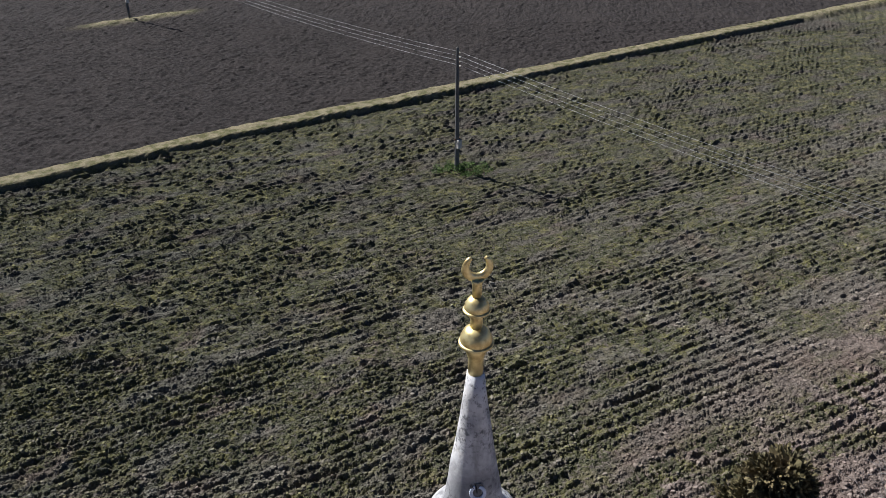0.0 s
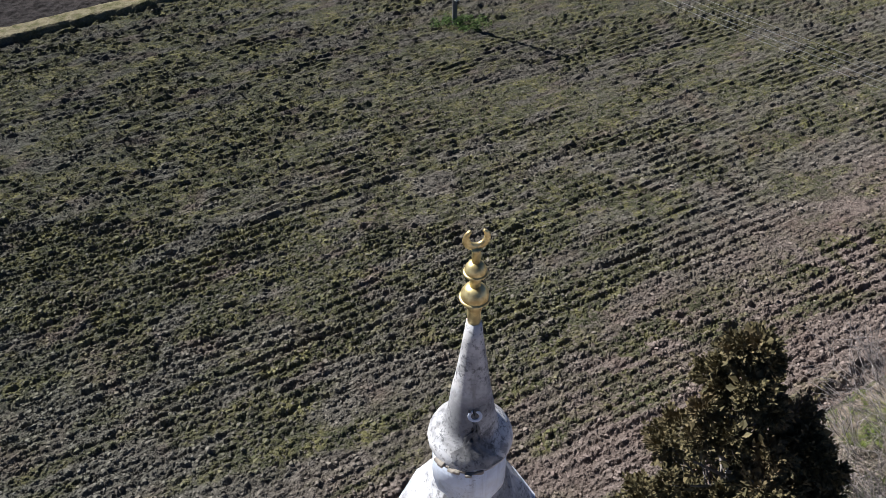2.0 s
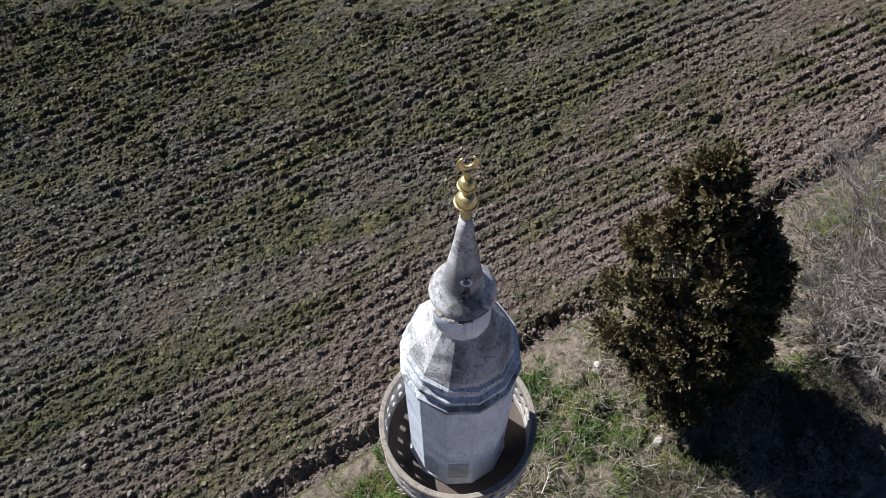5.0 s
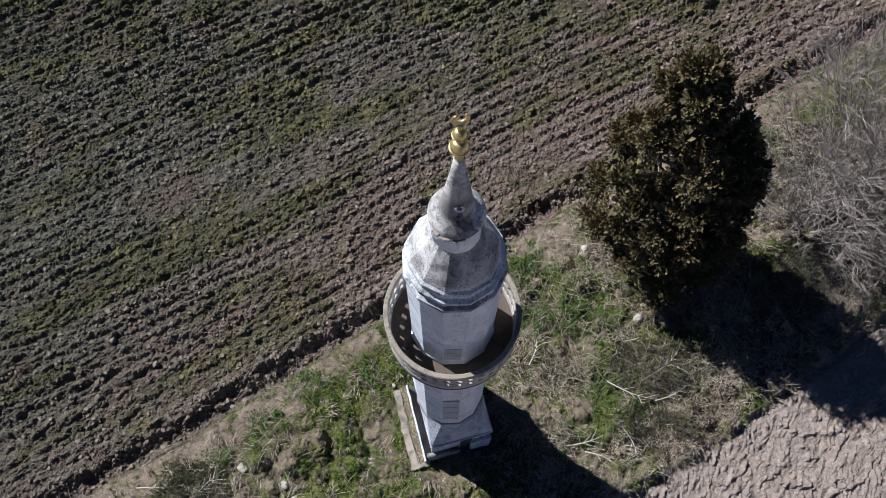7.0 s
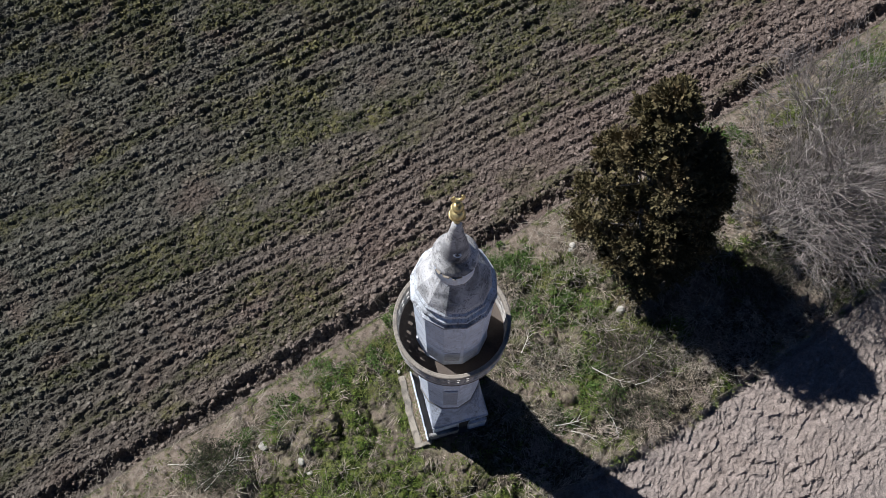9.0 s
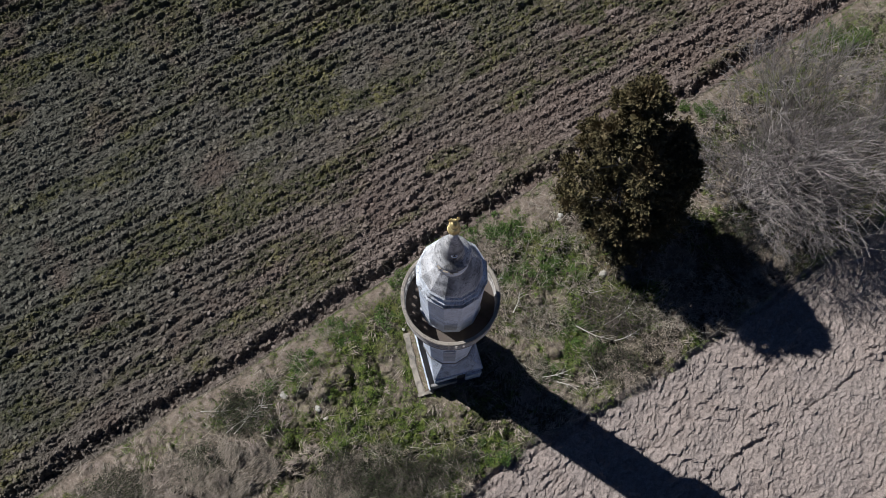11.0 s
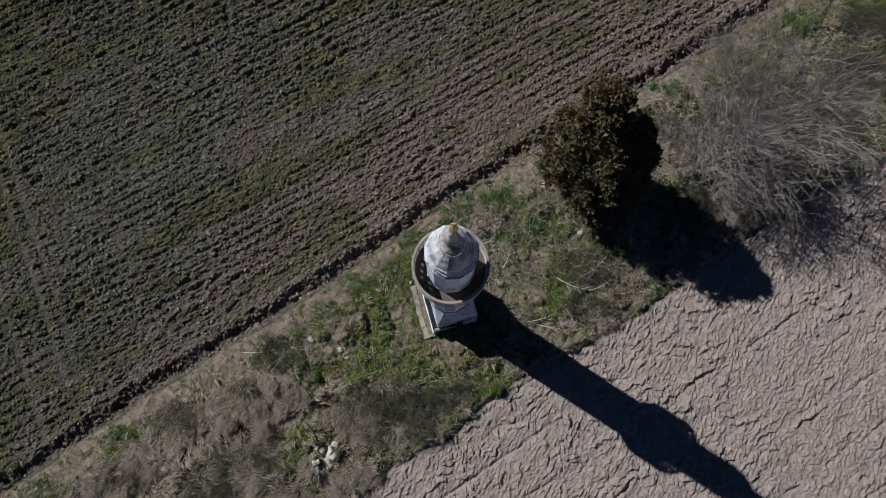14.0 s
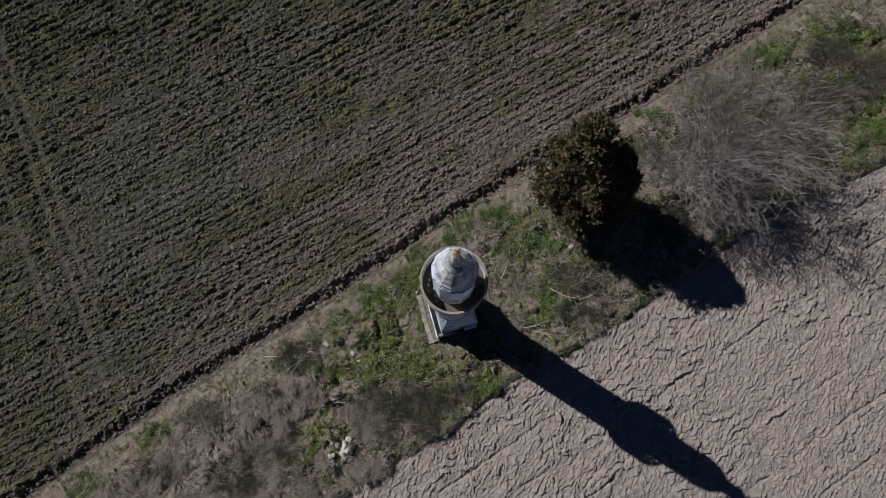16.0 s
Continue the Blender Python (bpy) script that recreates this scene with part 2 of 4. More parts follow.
def part(name, bm, material, parent=None, label="", smooth=False):
    me = bpy.data.meshes.new(name)
    bmesh.ops.recalc_face_normals(bm, faces=bm.faces)
    for f in bm.faces:
        f.smooth = smooth
    bm.to_mesh(me)
    bm.free()
    me.materials.append(material)
    ob = new(name, me)
    ob.parent = parent
    if label:
        tagged(ob, label)
    return ob


def thing(name, label, category, at=(0, 0, 0), turn=0, group="", kind=""):
    ob = new(name)
    ob.matrix_basis = pose(*at, 0, 0, turn)
    return tagged(ob, label, category, group, kind)


def lathe(profile, sides, turn=0.0, bm=None, rough=0.0, seed=0):
    """A closed turned solid from (radius, z) rows, top to bottom or bottom to top; radius is to the corners."""
    bm = bm or bmesh.new()
    rnd = random.Random(seed)
    rings = []
    for r, z in profile:
        rings.append([bm.verts.new(((r + rnd.uniform(-rough, rough)) * math.sin(turn + 2 * math.pi * i / sides),
                                    -(r + rnd.uniform(-rough, rough)) * math.cos(turn + 2 * math.pi * i / sides), z)) for i in range(sides)])
    for a, b in zip(rings, rings[1:]):
        for i in range(sides):
            bm.faces.new((a[i], a[(i + 1) % sides], b[(i + 1) % sides], b[i]))
    bm.faces.new(rings[0])
    bm.faces.new(rings[-1])
    return bm


def tube_ring(r_out, r_in, z0, z1, sides, soft=0.012):
    """A ring of rectangular section with eased edges, closed on itself."""
    bm = bmesh.new()
    sec = [(r_in, z0), (r_out - soft, z0), (r_out, z0 + soft), (r_out, z1 - soft), (r_out - soft, z1), (r_in + soft, z1), (r_in, z1 - soft)]
    rings = []
    for i in range(sides):
        a = 2 * math.pi * i / sides
        rings.append([bm.verts.new((r * math.sin(a), -r * math.cos(a), z)) for r, z in sec])
    for i in range(sides):
        a, b = rings[i], rings[(i + 1) % sides]
        for k in range(len(sec)):
            bm.faces.new((a[k], a[(k + 1) % len(sec)], b[(k + 1) % len(sec)], b[k]))
    return bm


def block(x0, x1, y0, y1, z0, z1, soft=0.0, bm=None):
    bm = bm or bmesh.new()
    made = bmesh.ops.create_cube(bm, size=1)["verts"]
    for v in made:
        v.co = Vector((x0 if v.co.x < 0 else x1, y0 if v.co.y < 0 else y1, z0 if v.co.z < 0 else z1))
    if soft:
        edges = {e for v in made for e in v.link_edges}
        bmesh.ops.bevel(bm, geom=list(edges), offset=soft, segments=2, affect="EDGES")
    return bm


# ---- noise over arrays ----
def scramble(i, j, seed):
    h = (i.astype(np.int64) * 374761393 + j.astype(np.int64) * 668265263 + seed * 974634777) & 0xFFFFFFFF
    h = ((h ^ (h >> 13)) * 1274126177) & 0xFFFFFFFF
    return ((h ^ (h >> 16)) & 0xFFFFFF) / float(0xFFFFFF)


def vnoise(x, y, seed=0):
    i, j = np.floor(x), np.floor(y)
    u, v = x - i, y - j
    u, v = u * u * (3 - 2 * u), v * v * (3 - 2 * v)
    i, j = i.astype(np.int64), j.astype(np.int64)
    a, b, c, d = scramble(i, j, seed), scramble(i + 1, j, seed), scramble(i, j + 1, seed), scramble(i + 1, j + 1, seed)
    return (a * (1 - u) + b * u) * (1 - v) + (c * (1 - u) + d * u) * v


def fbm(x, y, octaves=4, seed=0, gain=0.5):
    total, amp, norm = 0.0, 1.0, 0.0
    for k in range(octaves):
        total = total + amp * vnoise(x * 2 ** k + 17.3 * k, y * 2 ** k - 9.1 * k, seed + k)
        norm, amp = norm + amp, amp * gain
    return total / norm


def clods(x, y, cell, seed, fill=1.0):
    """Rounded lumps, one a cell at most, of uneven size."""
    x, y = x / cell, y / cell
    i, j = np.floor(x).astype(np.int64), np.floor(y).astype(np.int64)
    top = np.zeros_like(x)
    for di in (-1, 0, 1):
        for dj in (-1, 0, 1):
            a, b = i + di, j + dj
            px, py = a + scramble(a, b, seed), b + scramble(a, b, seed + 1)
            r = 0.32 + 0.50 * scramble(a, b, seed + 2)
            there = scramble(a, b, seed + 3) < fill
            d = ((x - px) ** 2 + (y - py) ** 2) / (r * r)
            top = np.maximum(top, np.where(there, r * np.sqrt(np.maximum(0, 1 - d)), 0))
    return top * cell


def blocks(x, y, cell, seed, fill=1.0):
    """Broken angular lumps with tilted tops, one a cell at most."""
    x, y = x / cell, y / cell
    i, j = np.floor(x).astype(np.int64), np.floor(y).astype(np.int64)
    top = np.zeros_like(x)
    for di in (-1, 0, 1):
        for dj in (-1, 0, 1):
            a, b = i + di, j + dj
            h = scramble(a, b, seed)
            u, v = x - a - h, y - b - scramble(a, b, seed + 1)
            r = 0.30 + 0.42 * scramble(a, b, seed + 2)
            turn = 6.283 * h
            c, s = np.cos(turn), np.sin(turn)
            p, q = (u * c + v * s) / r, (v * c - u * s) / (r * (0.55 + 0.45 * h))
            d = np.maximum(np.maximum(np.abs(p), np.abs(q)), 0.72 * (np.abs(p) + np.abs(q)))
            lump = r * np.minimum(1.0, (1 - d) * 2.6) * (0.75 + 0.45 * p)
            top = np.maximum(top, np.where((d < 1) & (scramble(a, b, seed + 3) < fill), lump, 0))
    return top * cell


def step(v, lo, hi):
    t = np.clip((v - lo) / (hi - lo), 0, 1)
    return t * t * (3 - 2 * t)


# ---- the lie of the land ----
EDGE_X, EDGE_Y = [-400, -22.2, -15.4, -9.3, -3.05, 5.36, 13.4, 21.1, 400], [-260, -9.6, -4.8, -1.22, 2.96, 8.24, 12.8, 17.7, 250]
SOIL_X, SOIL_Y = [-400, -6.1, -0.04, 3.1, 9.4, 12.7, 17.35, 25.0, 400], [-238, -10.1, -6.6, -4.1, -1.0, 1.2, 4.4, 8.0, 205]
BANK_X, BANK_Y = [-400, -31, -18, -0.4, 16.9, 48.2, 400], [-205, 42.3, 51.5, 62.4, 73.9, 93.4, 312]
COS, SIN = math.cos(radians(32.4)), math.sin(radians(32.4))


ROW_C, ROW_S = math.cos(radians(28.5)), math.sin(radians(28.5))
# single deeper furrows: place across the rows, depth, from and to along them
RUTS = [(25.69, -0.10, 1.7, 11.4), (26.11, 0.12, 2.2, 10.9), (26.95, -0.16, 10.1, 14.5), (26.48, -0.16, -4.6, 0.9), (15.43, -0.22, 15.4, 19.5), (28.45, -0.1, 25.1, 30.8), (28.85, 0.1, 25.9, 30.0), (17.39, -0.1, -1.3, 5.9), (11.0, -0.1, 10.0, 18.0), (9.6, -0.08, 6.0, 24.0), (19.4, -0.08, -20.0, -6.0)]
# wheel tracks of the headland: a point on each and the heading
TRACKS = [(-24.2, 3.0, 112), (-22.4, 3.4, 112), (-20.6, 1.0, 112)]


def row_place(x, y):
    """Along the rows, across them, and across them with their small jogs."""
    ahead, swing = x * ROW_C + y * ROW_S, -x * ROW_S + y * ROW_C + 0.14 * (fbm(x * 0.15, y * 0.15, 2, 11) - 0.5)
    return ahead, swing, swing + 0.20 * (fbm(ahead * 0.6, swing * 0.8, 3, 12) - 0.5)


def lay(x, y):
    """Distances in metres, square to the verge: past the field's edge, past the soil's edge, past the far bank."""
    wob = 0.22 * (fbm(x * 0.7, y * 0.7, 3, 5) - 0.5)
    past_edge = (y - np.interp(x, EDGE_X, EDGE_Y)) * COS + wob
    past_soil = (np.interp(x, SOIL_X, SOIL_Y) - y) * COS + 1.3 * wob
    past_bank = (y - np.interp(x, BANK_X, BANK_Y)) * 0.86 + wob
    return past_edge, past_soil, past_bank


def shape_ground(x, y):
    e, s, b = lay(x, y)
    along, across = x * COS + y * SIN, -x * SIN + y * COS
    field = step(e, -0.05, 0.12)
    soil = step(s + 0.25 * (fbm(x * 1.9, y * 1.9, 3, 7) - 0.5), -0.20, 0.22)
    far = step(b, 0.9, 1.6)
    bank = step(b, -0.8, -0.3) * (1 - step(b, 0.9, 2.0))
    # tilled field: straight drill rows, clods of several sizes lying along them
    ahead, swing, jog = row_place(x, y)
    rows = np.sin(jog * 2 * math.pi / 0.50)
    rows = rows + 0.35 * np.sin(jog * 4 * math.pi / 0.50 + 0.8)
    wide = np.sin(swing * 2 * math.pi / 2.5 + 1.0)
    vary = 0.15 + 1.5 * step(fbm(ahead * 0.16 + 9, swing * 0.55, 3, 21), 0.30, 0.72)
    rough = 0.50 + 0.8 * fbm(x * 0.3, y * 0.3, 2, 31)
    rough = rough * (1 + 0.22 * step(y, 20, 36))
    clear = step(fbm(x * 0.17, y * 0.17, 3, 43) + 0.012 * x - 0.004 * e, 0.30, 0.62)
    rough = rough * (1 - 0.30 * clear)
    fx, fy = ahead * 0.55, swing
    till = (0.016 + 0.005 * clear) * (1 + 0.7 * step(y, 12, 26)) * rows * vary + 0.018 * wide + 0.11 * (fbm(fx * 1.3, fy * 2.6, 4, 41, 0.62) - 0.5)
    till += rough * (0.82 + 0.20 * np.clip(rows, -1, 1)) * ((0.62 - 0.25 * clear) * blocks(fx, fy * 1.1, 0.30, 51, 0.45) + 0.70 * blocks(fx * 1.3, fy * 1.1, 0.155, 61, 0.85) + 0.75 * clods(fx * 1.2, fy, 0.20, 65, 0.8))
    till += 0.50 * blocks(fx, fy, 0.55, 71, 0.06) * rough + 0.080 * (vnoise(x * 13.0, y * 13.0, 77) - 0.5) * (0.6 + 0.8 * vary / 1.65)
    for where, deep, a, b in RUTS:
        till += deep * np.exp(-((swing - where) / 0.20) ** 2) * step(ahead, a, a + 1.5) * (1 - step(ahead, b - 1.5, b))
    tracks = np.zeros_like(x)
    for tx, ty, ang in TRACKS:
        away = -(x - tx) * math.sin(radians(ang)) + (y - ty) * math.cos(radians(ang))
        tracks = np.maximum(tracks, np.exp(-((away + 0.3 * (fbm(x * 0.3, y * 0.3, 2, 161) - 0.5)) / 0.22) ** 2))
    tracks = tracks * step(-x, 17.0, 21.0) * field
    till = till * (1 - 0.75 * tracks) - 0.06 * tracks
    ragged = e + 0.34 * (fbm(x * 1.3, y * 1.3, 3, 19) - 0.5)
    furrow = -0.25 * np.exp(-((ragged - 0.40) / 0.32) ** 2) + 0.12 * np.exp(-((ragged - 1.0) / 0.30) ** 2)
    furrow += (1.0 * blocks(x, y, 0.36, 66, 0.8) + 0.8 * clods(x, y, 0.21, 67, 0.8)) * np.exp(-((ragged - 0.66) / 0.48) ** 2)
    zf = -0.07 + till + furrow
    # pale harrowed soil: long shallow waves and short torn streaks across them
    qa, qb = x * 0.90 - y * 0.44, x * 0.44 + y * 0.90
    warp = 2.2 * (fbm(qa * 0.8, qb * 0.55, 3, 81) - 0.5) + 1.3 * (fbm(qa * 2.4, qb * 1.9, 3, 82) - 0.5)
    zs = -0.14 + 0.16 * (fbm(x * 1.1, y * 1.1, 3, 84, 0.5) - 0.5) + 0.02 * np.sin(across * 2 * math.pi / 1.3)
    blend = step(fbm(x * 0.22, y * 0.22, 3, 89), 0.42, 0.58)
    for gap, tall, seed, ca, cb, lo, share in ((0.70, 0.20, 83, 1.0, 0.0, 0.48, 1 - 0.6 * blend), (0.36, 0.11, 87, 0.94, 0.34, 0.47, 1.0), (0.62, 0.18, 85, 0.72, -0.69, 0.49, blend)):
        pa, pb = qa * ca + qb * cb, qb * ca - qa * cb
        saw = pa / gap + warp * (1.0 if gap > 0.5 else 1.7)
        saw = saw - np.floor(saw)
        zs += (0.55 + 0.70 * step(fbm(x * 0.55, y * 0.55, 3, seed + 200), 0.40, 0.60)) * share * tall * saw ** 2.2 * (1 - step(saw, 0.88, 1.0)) * step(fbm(pa * 1.9, pb * 2.0, 3, seed), lo, lo + 0.16)
    zs += 0.32 * blocks(qa * 1.3, qb * 0.55, 0.30, 86, 0.40) + 0.45 * blocks(qa * 1.3, qb * 0.6, 0.17, 88, 0.5) + 0.03 * (vnoise(x * 12.0, y * 12.0, 78) - 0.5) - 0.13 * np.exp(-((s - 0.12) / 0.13) ** 2)
    line = (across + 0.35 * (fbm(x * 0.5, y * 0.5, 3, 94) - 0.5)) / 2.3
    line = (line - np.floor(line) - 0.5) * 2.3
    zs -= 0.10 * np.exp(-(line / 0.09) ** 2) * step(fbm(x * 0.7, y * 0.7, 2, 90), 0.48, 0.58)
    # verge: tussocks
    zv = 0.05 + (0.16 + 0.42 * step(-e, 0.8, 2.0)) * (fbm(x * 1.3, y * 1.3, 4, 91, 0.60) - 0.5) + 0.55 * clods(x, y, 0.70, 92, 0.5) * step(-e, 0.8, 2.0) + 0.5 * clods(x, y, 0.34, 93, 0.45) * step(-e, 1.0, 2.0)
    hump = step(-x, 4.5, 7.5) * step(-e, 1.0, 2.2)
    zv = zv + hump * (0.55 * (fbm(x * 0.75, y * 0.75, 3, 98, 0.55) - 0.45) + 0.22 * clods(x * 0.8, y * 1.2, 0.85, 99, 0.7))
    zv = zv * step(np.hypot(x, y), 1.9, 3.0)
    # far field and its grass bank
    zr = 0.05 + 0.28 * (fbm(x * 1.6, y * 1.6, 3, 95, 0.6) - 0.5) + 0.30 * clods(x, y, 0.45, 96, 0.5)
    z = zv * (1 - field) * (1 - soil) + zf * field * (1 - far) * (1 - 0.85 * bank) + zs * soil + zr * far
    z = z + bank * (0.42 + 0.16 * fbm(x * 0.3, y * 0.3, 2, 97))
    weed = step(fbm(x * 0.10, y * 0.10, 3, 101) + 0.009 * (np.minimum(e, 40) - 8) - 0.006 * x + 0.15 * (fbm(x * 0.8, y * 0.8, 2, 102) - 0.5), 0.40, 0.72)
    weed = np.clip(0.90 * weed * step(fbm(ahead * 0.5, swing * 1.3, 3, 104), 0.32, 0.56) + 0.85 * step(fbm(ahead * 0.22, swing * 0.9, 4, 103), 0.52, 0.68), 0, 1)
    for gx, gy, gl, gw in ((-7.2, 7.2, 1.6, 0.45), (-11.2, 5.1, 1.8, 0.5), (-4.2, 12.0, 2.6, 0.8), (2.2, 15.6, 3.2, 1.4), (7.3, 15.9, 3.0, 0.9), (9.2, 18.2, 4.0, 0.9), (-2.1, 11.0, 1.8, 0.6), (-16.2, 14.5, 2.0, 0.6),
                           (-14.0, 3.6, 1.8, 0.5), (-9.6, 6.3, 1.4, 0.4), (1.1, 18.6, 2.6, 0.8), (19.0, 23.2, 4.5, 1.0), (-18.5, 22.0, 4.0, 0.8), (-9.5, 23.5, 2.2, 0.5), (-6.4, 20.8, 3.0, 0.5), (17.0, 21.6, 4.0, 1.3),
                           (11.5, 27.0, 5.0, 1.2), (20.0, 33.0, 6.0, 1.6), (21.0, 39.5, 7.0, 1.6), (-12.4, 20.0, 2.6, 0.5), (-15.1, 17.3, 2.6, 0.5), (5.0, 13.2, 3.2, 0.8), (3.0, 33.8, 3.0, 0.7), (2.0, 8.6, 2.0, 0.5)):
        u, v = (x - gx) * ROW_C + (y - gy) * ROW_S, -(x - gx) * ROW_S + (y - gy) * ROW_C
        weed = np.clip(weed + 0.9 * np.exp(-(u / gl) ** 2 - (v / gw) ** 2) * step(fbm(x * 1.1, y * 1.1, 3, 105), 0.34, 0.52), 0, 1)
    tuft = step(np.hypot(x - 0.0, y - 45.7) * -1, -1.7, -0.5)
    weed = np.clip(weed + tuft * 1.5, 0, 1) * step(e, 0.3, 1.2)
    green = np.clip(step(fbm(x * 0.45, y * 0.45, 3, 111), 0.42, 0.62) * 0.8
                    + 1.7 * np.exp(-(((x + 4.0) / 3.4) ** 2 + ((y + 1.2) / 2.6) ** 2)) + 0.8 * np.exp(-(((x - 0.5) / 2.4) ** 2 + ((y + 3.6) / 1.2) ** 2)) + 0.65 * np.exp(-(((x - 4.5) / 3.4) ** 2 + ((y - 2.0) / 3.4) ** 2)) + 0.8 * np.exp(-(((x - 23) / 5.0) ** 2 + ((y - 12.5) / 4.5) ** 2)) + np.exp(-(((x - 1.7) / 1.5) ** 2 + ((y + 4.3) / 0.8) ** 2))
                    - 0.9 * step(-x, 7.5, 11) * step(-e, 1.2, 2.5), 0, 1)
    bare = np.clip(step(-e, 0.0, 0.15) * (1 - step(-e + 0.9 * (fbm(x * 0.6, y * 0.6, 3, 123) - 0.5), 0.5, 1.3)) + 0.7 * step(fbm(x * 0.5 + 3, y * 0.5, 3, 121), 0.55, 0.68), 0, 1)
    island = np.exp(-(((x + 38.2) * 0.8 + (y - 89.6) * 0.6) / 6.2) ** 4 - ((-(x + 38.2) * 0.6 + (y - 89.6) * 0.8) / 0.9) ** 2)
    return z + 0.3 * island, dict(field=field * (1 - far), soil=soil, far=far * (1 - island), bank=np.clip(bank + island, 0, 1), dry=step(x + 5 * (fbm(x * 0.09, y * 0.09, 2, 171) - 0.5), -20, 0) * (1 - 0.72 * step(e - 0.16 * np.maximum(x, 0) + 3 * (fbm(x * 0.2, y * 0.2, 2, 173) - 0.5), 2.0, 10.0)) * field + 0.45 * (1 - step(x, -19, -5)) * (1 - step(e + 2.0 * (fbm(x * 0.3, y * 0.3, 2, 174) - 0.5), 1.6, 4.2)) * field, track=tracks, weed=weed, green=green, bare=bare, far_shade=step(e + 5 * (fbm(x * 0.08, y * 0.08, 2, 175) - 0.5), 16, 34) * field)


def lines(stops):
    """Grid lines from stops of (from, to, spacing), then wider and wider out to the horizon."""
    out = [stops[0][0]]
    for lo, hi, gap in stops:
        out += list(np.linspace(lo, hi, max(2, round((hi - lo) / gap)) + 1)[1:])
    gap = stops[-1][2]
    while out[-1] < 2500:
        gap *= 1.16
        out.append(out[-1] + gap)
    gap, low = stops[0][2], []
    while (low[-1] if low else out[0]) > -2500:
        gap *= 1.16
        low.append((low[-1] if low else out[0]) - gap)
    return np.array(low[::-1] + out)


def sheet(xs, ys, sink=0.0, spare=()):
    """One grid of the ground; cells inside the spared boxes are left out."""
    gx, gy = np.meshgrid(xs, ys)
    x, y = gx.ravel(), gy.ravel()
    z, masks = shape_ground(x, y)
    z = (z - sink) * (1 - step(np.hypot(x, y - 20), 120, 220)) - sink
    nx = len(xs)
    i = (np.arange(len(ys) - 1)[:, None] * nx + np.arange(nx - 1)[None, :]).ravel()
    quads = np.stack([i, i + 1, i + nx + 1, i + nx], 1)
    mx, my = x[quads].mean(1), y[quads].mean(1)
    for x0, x1, y0, y1 in spare:
        keep = ~((mx > x0) & (mx < x1) & (my > y0) & (my < y1))
        quads, mx, my = quads[keep], mx[keep], my[keep]
    return np.stack([x, y, z], 1), quads, masks


def build_ground():
    near = sheet(np.linspace(-28.3, 27.6, 890), np.linspace(-12.0, 24.2, 577))
    far = sheet(np.linspace(-64, 58, 490), np.concatenate([np.linspace(24, 45, 130)[:-1], np.linspace(45, 88, 190)[:-1], np.linspace(88, 105, 24)]))
    wide = sheet(lines([(-64, 58, 2.0)]), lines([(-12.6, 105, 2.0)]), 0.06, [(-27, 26.5, -10.5, 23), (-62, 56, 26, 103)])
    verts, quads, base = [], [], 0
    for v, q, _ in (near, far, wide):
        verts.append(v)
        quads.append(q + base)
        base += len(v)
    me = put_mesh("ground", np.concatenate(verts), np.concatenate(quads), GROUND, False)
    for key in near[2]:
        values = np.concatenate([g[2][key] for g in (near, far, wide)])
        me.attributes.new(key, "FLOAT", "POINT").data.foreach_set("value", values.astype(np.float32))
    return tagged(new("ground", me), "ploughed dark field, weedy verge strip and pale harrowed soil", "ground", kind="structure")


build_ground()


def height(x, y):
    z, _ = shape_ground(np.array([float(x)]), np.array([float(y)]))
    return float(z[0])


# ---- the minaret ----
SIDES, TURN = 12, math.pi / 12 + radians(2.0)
CORNER = 1 / math.cos(math.pi / 12)


def poly(profile, sides=SIDES, rough=0.0, seed=0):
    return lathe([(r * CORNER, z) for r, z in profile], sides, TURN, None, rough, seed)


